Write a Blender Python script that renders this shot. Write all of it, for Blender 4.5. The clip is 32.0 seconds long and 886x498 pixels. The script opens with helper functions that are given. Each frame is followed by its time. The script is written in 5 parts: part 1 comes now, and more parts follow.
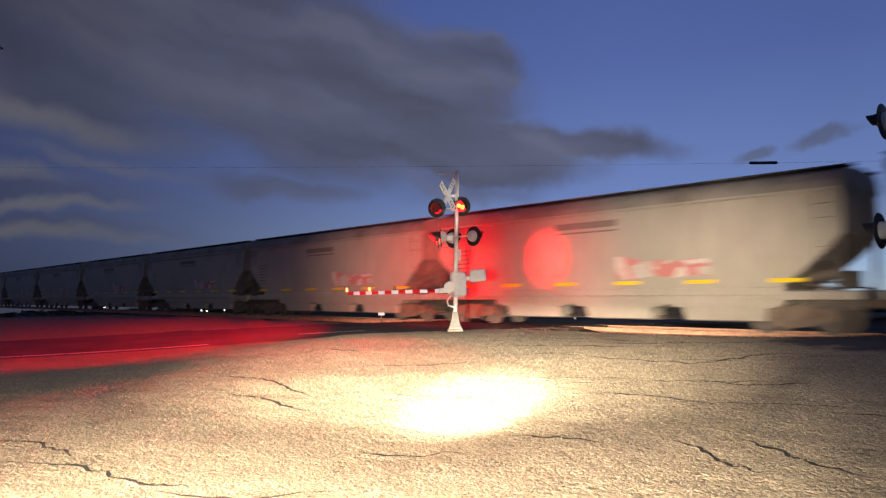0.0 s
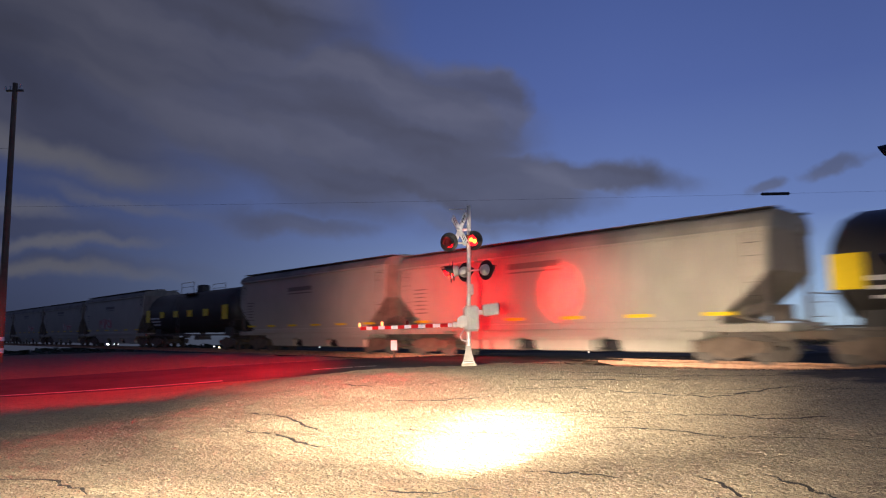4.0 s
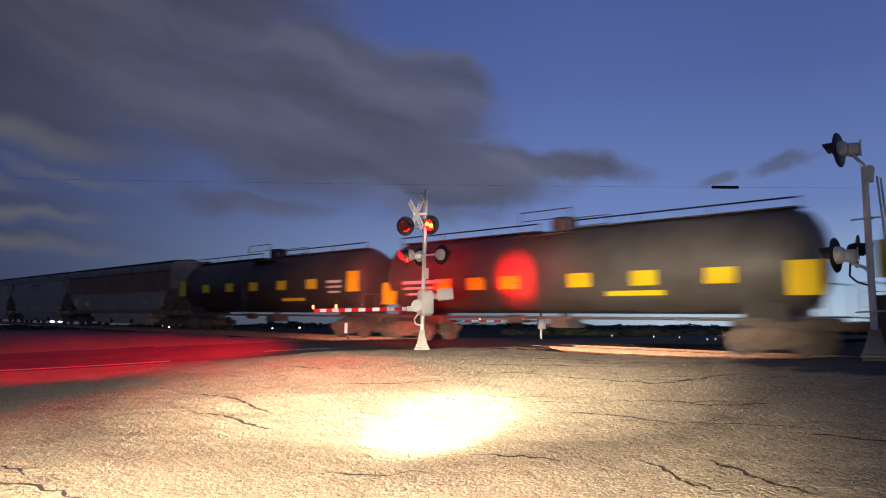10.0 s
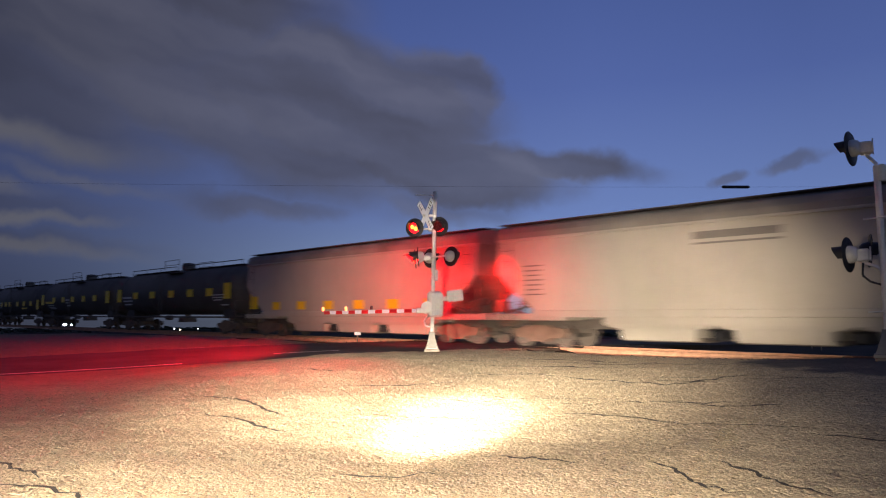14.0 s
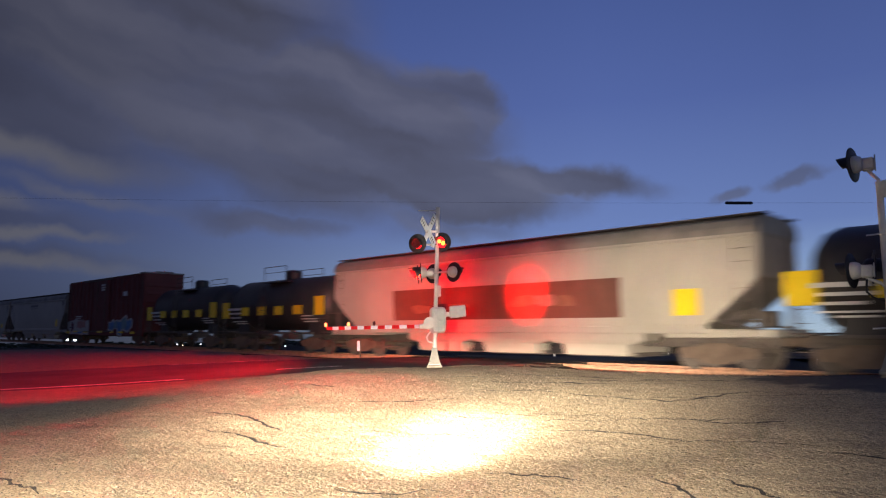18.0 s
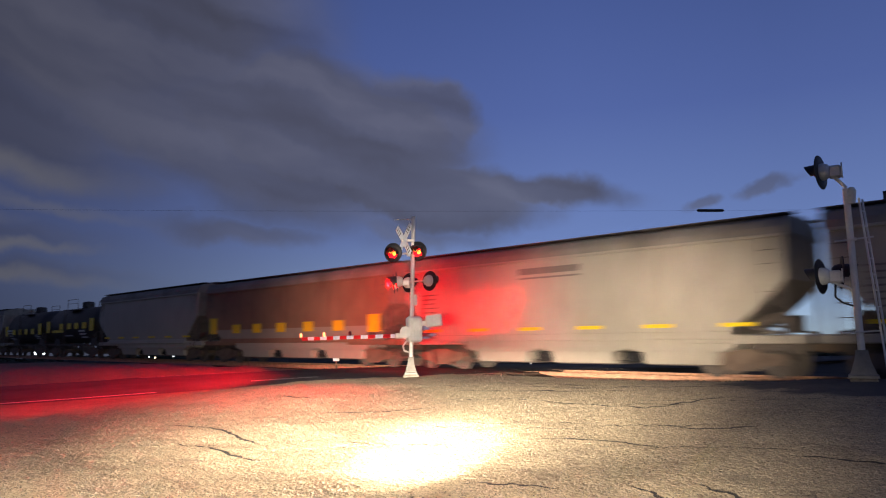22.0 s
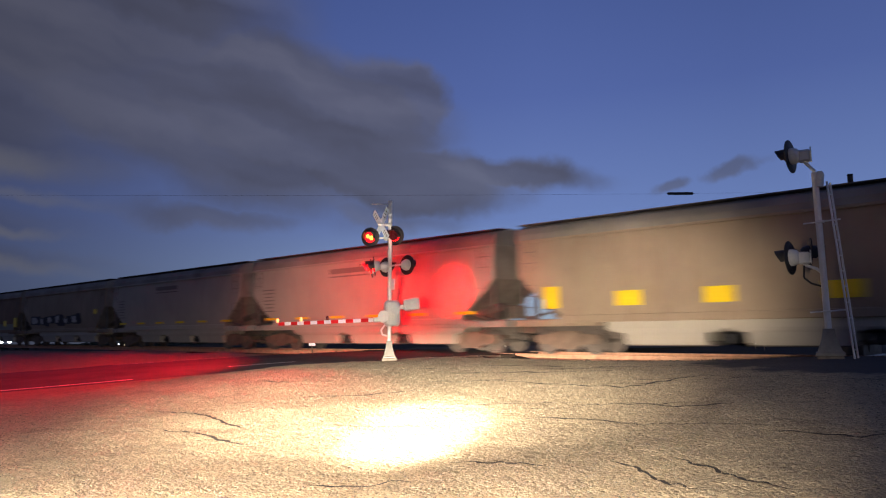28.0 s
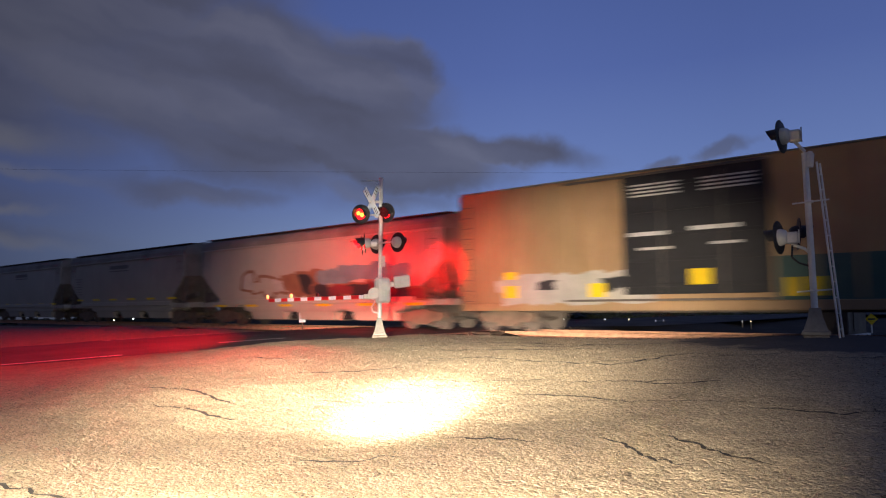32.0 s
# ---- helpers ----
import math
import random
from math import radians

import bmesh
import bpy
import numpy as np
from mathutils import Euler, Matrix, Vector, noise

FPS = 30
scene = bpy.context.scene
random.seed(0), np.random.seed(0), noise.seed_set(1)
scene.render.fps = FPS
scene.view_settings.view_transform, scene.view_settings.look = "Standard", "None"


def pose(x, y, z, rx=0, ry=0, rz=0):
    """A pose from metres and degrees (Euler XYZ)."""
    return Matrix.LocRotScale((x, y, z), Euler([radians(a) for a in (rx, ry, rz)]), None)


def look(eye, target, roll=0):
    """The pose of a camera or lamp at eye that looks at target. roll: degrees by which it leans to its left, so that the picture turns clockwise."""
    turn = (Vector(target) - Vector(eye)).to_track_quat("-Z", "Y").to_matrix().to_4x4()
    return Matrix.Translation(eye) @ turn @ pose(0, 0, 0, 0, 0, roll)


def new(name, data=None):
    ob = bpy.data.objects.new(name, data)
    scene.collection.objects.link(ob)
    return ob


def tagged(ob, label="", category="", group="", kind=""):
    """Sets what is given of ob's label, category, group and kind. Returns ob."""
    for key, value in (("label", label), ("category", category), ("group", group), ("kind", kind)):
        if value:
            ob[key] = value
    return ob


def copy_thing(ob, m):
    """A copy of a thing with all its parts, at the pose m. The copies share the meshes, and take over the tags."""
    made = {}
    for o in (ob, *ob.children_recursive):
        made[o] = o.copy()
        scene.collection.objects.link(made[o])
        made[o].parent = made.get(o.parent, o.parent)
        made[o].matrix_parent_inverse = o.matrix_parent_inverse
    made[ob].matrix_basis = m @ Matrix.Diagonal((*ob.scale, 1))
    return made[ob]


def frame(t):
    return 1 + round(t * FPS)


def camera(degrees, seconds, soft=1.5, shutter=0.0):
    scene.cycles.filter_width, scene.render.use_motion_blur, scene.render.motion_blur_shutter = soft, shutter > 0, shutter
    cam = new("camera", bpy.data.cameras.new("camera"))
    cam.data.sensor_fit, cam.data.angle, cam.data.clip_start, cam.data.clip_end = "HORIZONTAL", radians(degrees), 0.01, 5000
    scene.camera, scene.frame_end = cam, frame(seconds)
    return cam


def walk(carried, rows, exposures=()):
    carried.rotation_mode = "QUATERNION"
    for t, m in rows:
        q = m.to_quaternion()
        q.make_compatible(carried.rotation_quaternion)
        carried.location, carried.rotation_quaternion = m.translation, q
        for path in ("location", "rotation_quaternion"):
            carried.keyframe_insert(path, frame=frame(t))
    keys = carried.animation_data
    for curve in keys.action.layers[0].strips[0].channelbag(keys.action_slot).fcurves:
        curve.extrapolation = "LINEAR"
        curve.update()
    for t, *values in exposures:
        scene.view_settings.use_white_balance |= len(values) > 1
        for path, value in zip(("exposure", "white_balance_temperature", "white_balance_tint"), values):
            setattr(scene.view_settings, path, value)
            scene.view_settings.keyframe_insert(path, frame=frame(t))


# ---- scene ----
# ---- camera and its path: a hand-held camera beside a parked car ----
cam = camera(65.03, 32.0, soft=1.15, shutter=0.7)
PATH = [
    (0, -0.000, -0.000, 1.5, -0.017, 19.960, 2.762, -0.56),
    (0.5, -0.027, -0.031, 1.5, -0.209, 19.899, 3.165, -0.72),
    (1, -0.047, -0.052, 1.5, -0.740, 19.850, 3.360, -0.68),
    (1.5, -0.043, -0.052, 1.5, -1.156, 19.820, 3.467, -0.62),
    (2, -0.032, -0.056, 1.5, -1.252, 19.800, 3.558, -0.81),
    (2.5, -0.025, -0.031, 1.5, -1.131, 19.824, 3.632, -0.87),
    (3, -0.019, -0.026, 1.5, -0.715, 19.820, 3.878, -0.70),
    (3.5, -0.033, -0.034, 1.5, -0.463, 19.821, 3.868, -0.88),
    (5.5, -0.009, -0.020, 1.5, 0.000, 19.912, 3.148, -0.33),
    (6, -0.001, -0.016, 1.5, 0.284, 19.914, 3.146, 0.28),
    (6.5, 0.003, -0.004, 1.5, 0.555, 19.919, 3.159, 0.50),
    (7, -0.008, -0.009, 1.5, 0.848, 19.896, 3.238, 0.92),
    (7.5, -0.004, -0.010, 1.5, 1.048, 19.884, 3.263, 0.29),
    (8, -0.001, -0.008, 1.5, 0.991, 19.899, 3.146, 0.31),
    (8.5, -0.001, -0.026, 1.5, 0.742, 19.891, 3.164, -0.12),
    (9, 0.005, -0.039, 1.5, 0.856, 19.863, 3.284, 0.14),
    (9.5, 0.002, -0.024, 1.5, 0.932, 19.875, 3.279, 0.10),
    (10, -0.003, -0.035, 1.5, 0.904, 19.865, 3.281, 0.08),
    (10.5, -0.010, -0.019, 1.5, 0.916, 19.889, 3.174, 0.47),
    (11, -0.003, -0.021, 1.5, 1.029, 19.890, 3.082, 0.77),
    (11.5, -0.005, 0.006, 1.5, 1.454, 19.898, 2.988, 0.44),
    (12, 0.011, 0.026, 1.5, 1.800, 19.905, 2.773, -0.51),
    (12.5, 0.011, 0.019, 1.5, 1.564, 19.899, 3.047, -0.22),
    (13, -0.003, -0.009, 1.5, 1.047, 19.874, 3.386, -0.06),
    (13.5, -0.008, -0.032, 1.5, 0.648, 19.860, 3.468, -0.02),
    (14, -0.011, -0.038, 1.5, 0.633, 19.868, 3.328, -0.17),
    (14.5, -0.002, -0.017, 1.5, 0.866, 19.882, 3.319, 0.07),
    (15, 0.005, -0.012, 1.5, 1.077, 19.865, 3.436, 0.36),
    (15.5, 0.010, -0.002, 1.5, 1.125, 19.867, 3.496, 0.42),
    (17.5, 0.000, -0.039, 1.5, 0.501, 19.842, 3.625, -0.07),
    (18, 0.006, -0.046, 1.5, 0.554, 19.817, 3.776, -0.08),
    (18.5, 0.022, -0.028, 1.5, 0.729, 19.813, 3.916, -0.13),
    (19, 0.028, -0.034, 1.5, 0.881, 19.792, 3.990, -0.36),
    (19.5, 0.032, -0.032, 1.5, 1.025, 19.782, 4.026, -0.54),
    (20, 0.033, -0.030, 1.5, 1.122, 19.783, 4.002, -0.62),
    (20.5, 0.031, -0.024, 1.5, 1.169, 19.790, 3.975, -0.62),
    (21, 0.026, -0.022, 1.5, 1.209, 19.789, 3.973, -0.65),
    (21.5, 0.018, -0.016, 1.5, 1.232, 19.789, 4.009, -0.64),
    (22, 0.016, -0.016, 1.5, 1.253, 19.785, 4.027, -0.72),
    (22.5, 0.017, -0.036, 1.5, 1.265, 19.771, 3.973, -0.88),
    (23, 0.014, -0.044, 1.5, 1.225, 19.786, 3.801, -0.86),
    (23.5, -0.022, -0.051, 1.5, 1.055, 19.808, 3.613, -0.88),
    (24, -0.059, -0.063, 1.5, 1.036, 19.801, 3.547, -1.17),
    (24.5, -0.093, -0.094, 1.5, 1.286, 19.752, 3.559, -0.25),
    (25, -0.110, -0.120, 1.5, 1.617, 19.711, 3.434, 0.01),
    (25.5, -0.119, -0.124, 1.5, 1.628, 19.726, 3.210, -0.65),
    (27.5, -0.156, -0.115, 1.5, 1.975, 19.656, 3.643, -1.76),
    (28, -0.164, -0.117, 1.5, 1.884, 19.672, 3.548, -1.35),
    (28.5, -0.180, -0.130, 1.5, 1.876, 19.670, 3.434, -1.30),
    (29, -0.180, -0.122, 1.5, 1.904, 19.688, 3.304, -1.24),
    (29.5, -0.186, -0.121, 1.5, 1.950, 19.690, 3.215, -1.39),
    (30, -0.183, -0.119, 1.5, 1.963, 19.696, 3.171, -1.62),
    (30.5, -0.192, -0.103, 1.5, 1.937, 19.715, 3.144, -1.74),
    (31, -0.179, -0.087, 1.5, 1.969, 19.733, 3.103, -1.56),
    (31.5, -0.176, -0.097, 1.5, 2.038, 19.720, 3.039, -1.51),
    (32, -0.166, -0.114, 1.5, 2.144, 19.703, 2.898, -1.04),
]

walk(cam, [(t, look((x, y, z), (tx, ty, tz), r)) for t, x, y, z, tx, ty, tz, r in PATH])

# ---- plan: the track runs at 43 degrees, its centre line 21.3 m off ----
YAW = 43.0
U = Vector((-math.sin(radians(YAW)), math.cos(radians(YAW)), 0))   # the way the train goes
NV = Vector((math.cos(radians(YAW)), math.sin(radians(YAW)), 0))   # from the camera across the track
DC, ZR, SPEED = 21.3, 0.26, 17.5
ROAD_AT, ROAD_DIR = Vector((-5.1, 24.4, 0)), Vector((0.88, 0.475, 0)).normalized()


def on_track(s, off=0.0, z=0.0):
    """s metres along the track, off metres beyond its centre line."""
    p = NV * (DC + off) + U * s
    return Vector((p.x, p.y, z))


def polar(az, dist, z):
    return Vector((math.sin(radians(az)) * dist, math.cos(radians(az)) * dist, z))


# ---- node helpers ----
def node(nt, kind, **values):
    nd = nt.nodes.new(kind)
    for key, v in values.items():
        if key == "op":
            nd.operation = v
        elif key == "clamp":
            nd.use_clamp = v
        elif key[0] == "i" and key[1:].isdigit():
            k = int(key[1:])
            if isinstance(v, bpy.types.NodeSocket):
                nt.links.new(v, nd.inputs[k])
            else:
                nd.inputs[k].default_value = v
        else:
            k = key.replace("_", " ")
            if isinstance(v, bpy.types.NodeSocket):
                nt.links.new(v, nd.inputs[k])
            else:
                nd.inputs[k].default_value = v
    return nd


def maths(nt, op, a, b=0.0, c=0.0, clamp=False):
    return node(nt, "ShaderNodeMath", op=op, i0=a, i1=b, i2=c, clamp=clamp).outputs[0]


def ramp(nt, fac, stops):
    nd = nt.nodes.new("ShaderNodeValToRGB")
    el = nd.color_ramp.elements
    while len(el) < len(stops):
        el.new(0.5)
    for e, (p, c) in zip(el, stops):
        e.position, e.color = p, (*c, 1) if len(c) == 3 else c
    nt.links.new(fac, nd.inputs[0])
    return nd.outputs[0]


def mixc(nt, fac, a, b, how="MIX"):
    nd = nt.nodes.new("ShaderNodeMix")
    nd.data_type, nd.blend_type = "RGBA", how
    for sock, v in ((nd.inputs[0], fac), (nd.inputs[6], a), (nd.inputs[7], b)):
        if isinstance(v, bpy.types.NodeSocket):
            nt.links.new(v, sock)
        else:
            sock.default_value = v if isinstance(v, float) else (*v, 1)
    return nd.outputs[2]


# ---- dusk sky with broken cloud ----
def sky():
    w = bpy.data.worlds.new("dusk_sky")
    w.use_nodes = True
    scene.world = w
    nt = w.node_tree
    bg = nt.nodes["Background"]
    tc = nt.nodes.new("ShaderNodeTexCoord")
    d = node(nt, "ShaderNodeVectorMath", op="NORMALIZE", i0=tc.outputs["Generated"]).outputs[0]
    sep = node(nt, "ShaderNodeSeparateXYZ", i0=d)
    az = maths(nt, "MULTIPLY", maths(nt, "ARCTAN2", sep.outputs[0], sep.outputs[1]), 57.2958)
    el = maths(nt, "MULTIPLY", maths(nt, "ARCSINE", sep.outputs[2]), 57.2958)
    # clear sky: pale towards the horizon, palest where the sun went down
    up = maths(nt, "DIVIDE", el, 40.0, clamp=True)
    east = ramp(nt, up, [(0.0, (0.055, 0.070, 0.140)), (0.12, (0.080, 0.105, 0.225)), (0.30, (0.078, 0.112, 0.285)),
                         (0.60, (0.055, 0.088, 0.265)), (1.0, (0.036, 0.060, 0.19))])
    west = ramp(nt, up, [(0.0, (0.42, 0.56, 0.74)), (0.06, (0.30, 0.44, 0.70)), (0.20, (0.145, 0.225, 0.52)),
                         (0.45, (0.082, 0.132, 0.385)), (0.7, (0.055, 0.092, 0.29)), (1.0, (0.035, 0.058, 0.19))])
    side = node(nt, "ShaderNodeMapRange", i0=az, i1=-38.0, i2=32.0, i3=0.0, i4=1.0)
    side.interpolation_type = "SMOOTHSTEP"
    clear = mixc(nt, 1.0, mixc(nt, side.outputs[0], mixc(nt, 1.0, east, (0.88, 0.88, 0.90), "MULTIPLY"), west), (1.0, 0.97, 0.91), "MULTIPLY")
    # cloud: soft lobes, warped by noise
    warp = node(nt, "ShaderNodeTexNoise", Vector=d, Scale=7.0, Detail=5.0, Roughness=0.55)
    wsep = node(nt, "ShaderNodeSeparateColor", i0=warp.outputs[1])
    wa = maths(nt, "ADD", az, maths(nt, "MULTIPLY", maths(nt, "SUBTRACT", wsep.outputs[0], 0.5), 9.0))
    we = maths(nt, "ADD", el, maths(nt, "MULTIPLY", maths(nt, "SUBTRACT", wsep.outputs[1], 0.5), 5.0))
    def cover(lobes):
        total = None
        for a0, e0, ra, re, tilt, soft, amount in lobes:
            da, de = maths(nt, "SUBTRACT", wa, a0), maths(nt, "SUBTRACT", we, e0)
            c, s = math.cos(radians(tilt)), math.sin(radians(tilt))
            p = maths(nt, "ADD", maths(nt, "MULTIPLY", da, c / ra), maths(nt, "MULTIPLY", de, s / ra))
            q = maths(nt, "ADD", maths(nt, "MULTIPLY", da, -s / re), maths(nt, "MULTIPLY", de, c / re))
            r = maths(nt, "SQRT", maths(nt, "ADD", maths(nt, "MULTIPLY", p, p), maths(nt, "MULTIPLY", q, q)))
            m = node(nt, "ShaderNodeMapRange", i0=r, i1=1.0 + soft, i2=1.0 - soft, i3=0.0, i4=amount)
            m.interpolation_type = "SMOOTHSTEP"
            total = m.outputs[0] if total is None else maths(nt, "MAXIMUM", total, m.outputs[0])
        return total
    total = cover(CLOUDS)
    # long streaks that slope down to the right
    c, s = math.cos(radians(-13)), math.sin(radians(-13))
    along = maths(nt, "ADD", maths(nt, "MULTIPLY", wa, c / 15.0), maths(nt, "MULTIPLY", we, s / 15.0))
    cross = maths(nt, "ADD", maths(nt, "MULTIPLY", wa, -s / 3.4), maths(nt, "MULTIPLY", we, c / 3.4))
    flow = node(nt, "ShaderNodeCombineXYZ", i0=along, i1=cross, i2=0.0)
    tex = node(nt, "ShaderNodeTexNoise", Vector=flow.outputs[0], Scale=0.75, Detail=3.0, Roughness=0.42)
    shade = ramp(nt, tex.outputs[0], [(0.28, (0.053, 0.055, 0.084)), (0.50, (0.080, 0.082, 0.116)), (0.74, (0.136, 0.130, 0.146))])
    # the undersides of the cloud edges turned to the last light are paler
    thick = node(nt, "ShaderNodeMapRange", i0=tex.outputs[0], i1=0.25, i2=0.7, i3=1.0, i4=0.72)
    col = mixc(nt, maths(nt, "MULTIPLY", total, thick.outputs[0]), clear, shade)
    # dusk deepens towards the east
    dusk = node(nt, "ShaderNodeMapRange", i0=az, i1=-40.0, i2=-2.0, i3=0.60, i4=1.12)
    dusk.interpolation_type = "SMOOTHSTEP"
    far = node(nt, "ShaderNodeMapRange", i0=az, i1=14.0, i2=30.0, i3=0.0, i4=-0.16)
    glow_up = maths(nt, "ADD", dusk.outputs[0], far.outputs[0])
    grey = node(nt, "ShaderNodeCombineColor", i0=glow_up, i1=glow_up, i2=glow_up)
    col = mixc(nt, 1.0, col, grey.outputs[0], "MULTIPLY")
    # pale wisps low over the horizon
    col = mixc(nt, cover(WISPS), col, (0.135, 0.130, 0.138))
    murk = node(nt, "ShaderNodeMapRange", i0=el, i1=-0.6, i2=1.6, i3=0.75, i4=0.0)
    dim = node(nt, "ShaderNodeMapRange", i0=az, i1=6.0, i2=20.0, i3=1.0, i4=0.0)
    col = mixc(nt, maths(nt, "MULTIPLY", murk.outputs[0], dim.outputs[0]), col, (0.045, 0.050, 0.075))
    below = node(nt, "ShaderNodeMapRange", i0=el, i1=-3.2, i2=-1.9, i3=0.0, i4=1.0)
    col = mixc(nt, below.outputs[0], (0.006, 0.006, 0.009), col)
    nt.links.new(col, bg.inputs[0])
    bg.inputs[1].default_value = 1.0


# azimuth, elevation, half width, half height, tilt, softness, amount
WISPS = [
    (-32.0, 12.9, 9.0, 1.0, -6, 0.8, 0.55),
    (-34.5, 9.3, 5.0, 0.5, -3, 0.8, 0.5),
    (-26.5, 10.0, 4.5, 0.45, -7, 0.9, 0.35),
    (-30.0, 6.7, 5.0, 0.5, 2, 0.8, 0.6),
    (-31.0, 4.6, 8.0, 0.55, -2, 0.8, 0.5),
]
CLOUDS = [
    (-33.0, 28.0, 26.0, 11.5, -14, 0.3, 1.0),
    (-36.0, 18.5, 18.0, 5.2, -14, 0.45, 0.9),
    (-7.0, 17.0, 13.5, 5.8, -10, 0.28, 1.0),
    (1.4, 17.9, 5.6, 3.9, -15, 0.2, 0.9),
    (-14.0, 15.5, 18.0, 4.6, -16, 0.4, 0.95),
    (2.0, 11.6, 10.5, 2.7, -8, 0.3, 1.0),
    (10.8, 11.4, 8.0, 1.35, -3, 0.4, 1.0),
    (-13.0, 8.8, 6.0, 0.9, -4, 0.6, 0.75),
    (0.5, 8.8, 5.5, 0.9, -6, 0.6, 0.7),
    (25.0, 10.2, 1.5, 0.5, 6, 0.5, 0.75),
    (29.6, 10.9, 1.7, 0.6, 14, 0.5, 0.75),
    (-33.0, 8.0, 8.0, 0.9, -2, 0.7, 0.5),
    (-31.0, 5.0, 10.0, 0.7, 0, 0.7, 0.4),
    (-70.0, 20.0, 30.0, 14.0, 0, 0.4, 0.9),
    (120.0, 30.0, 50.0, 18.0, 10, 0.4, 0.8),
]
sky()


# ---- lamps: a parked car's two headlamps beside the camera, red signal lamps ----
def spot(name, eye, target, watts, cone, blend, colour, radius=0.06, wide=1.0):
    d = bpy.data.lights.new(name, "SPOT")
    d.energy, d.spot_size, d.spot_blend, d.color, d.shadow_soft_size = watts, radians(cone), blend, colour, radius
    ob = new(name, d)
    ob.matrix_world = look(eye, target)
    ob.scale = (wide, 1, 1)
    return ob


WARM = (1.0, 0.835, 0.65)
RED = (1.0, 0.004, 0.012)
DEEP_RED = (1.0, 0.0003, 0.0016)
for hx in (-1.45, -2.95):
    right = hx > -2
    spot("headlamp_flood", (hx, 0.2, 1.38), (hx + (0.5 if right else -1.2), 3.6, 0.0), 17500 if right else 6800, 60, 0.9 if right else 1.0, WARM, wide=1.55 if right else 2.1)
    spot("headlamp_low", (hx, 0.2, 1.38), (hx + 2.2, 12.2, 0.2), 48000, 11.0, 1.0, WARM, wide=4.6)
    spot("headlamp_main", (hx, 0.2, 1.38), (hx + 8.8, 20.0, 2.1), 13500, 18.5, 1.0, WARM, wide=1.7)
    spot("headlamp_high", (hx, 0.2, 1.38), (0.1, 21.2, 4.2), 8500, 5.0, 1.0, WARM)
    spot("headlamp_side", (hx, 0.2, 1.38), (hx - 0.2, 20.0, 2.3), 11000, 14.0, 1.0, WARM, wide=1.15)
    spot("headlamp_dip", (hx, 0.2, 1.38), (0.32, 9.0, 0.1), 52000, 6.3, 0.85, WARM, wide=2.2)


# ---- materials ----
def paint(name, base, rough=0.6, metal=0.0, vary=0.25, scale=0.8, grain=30.0, bump=0.15, depth=0.01, streaks=0.0, rust=None, spec=0.4):
    m = bpy.data.materials.new(name)
    m.use_nodes = True
    nt = m.node_tree
    b = nt.nodes["Principled BSDF"]
    tc = nt.nodes.new("ShaderNodeTexCoord")
    big = node(nt, "ShaderNodeTexNoise", Vector=tc.outputs["Object"], Scale=scale, Detail=5.0, Roughness=0.6)
    fine = node(nt, "ShaderNodeTexNoise", Vector=tc.outputs["Object"], Scale=grain, Detail=3.0, Roughness=0.6)
    lo, hi = [max(c * (1 - vary), 0) for c in base], [min(c * (1 + vary), 1) for c in base]
    col = ramp(nt, big.outputs[0], [(0.32, lo), (0.68, hi)])
    col = mixc(nt, 0.22, col, ramp(nt, fine.outputs[0], [(0.35, [c * 0.7 for c in base]), (0.65, hi)]))
    if streaks:
        mp = node(nt, "ShaderNodeMapping", i0=tc.outputs["Object"], i3=(2.2, 2.2, 0.16))
        st = node(nt, "ShaderNodeTexNoise", Vector=mp.outputs[0], Scale=2.4, Detail=6.0, Roughness=0.65)
        f = node(nt, "ShaderNodeMapRange", i0=st.outputs[0], i1=0.48, i2=0.75, i3=0.0, i4=streaks)
        col = mixc(nt, f.outputs[0], col, rust or [c * 0.35 for c in base])
    nt.links.new(col, b.inputs["Base Color"])
    rr = node(nt, "ShaderNodeMapRange", i0=fine.outputs[0], i1=0.3, i2=0.7, i3=max(rough - 0.12, 0.03), i4=min(rough + 0.12, 1.0))
    nt.links.new(rr.outputs[0], b.inputs["Roughness"])
    b.inputs["Metallic"].default_value = metal
    b.inputs["Specular IOR Level"].default_value = spec
    bp = node(nt, "ShaderNodeBump", Strength=bump, Distance=depth, Height=fine.outputs[0])
    nt.links.new(bp.outputs[0], b.inputs["Normal"])
    return m


def glow(name, colour, strength):
    m = bpy.data.materials.new(name)
    m.use_nodes = True
    b = m.node_tree.nodes["Principled BSDF"]
    b.inputs["Base Color"].default_value = (*[c * 0.5 for c in colour], 1)
    b.inputs["Emission Color"].default_value = (*colour, 1)
    b.inputs["Emission Strength"].default_value = strength
    return m


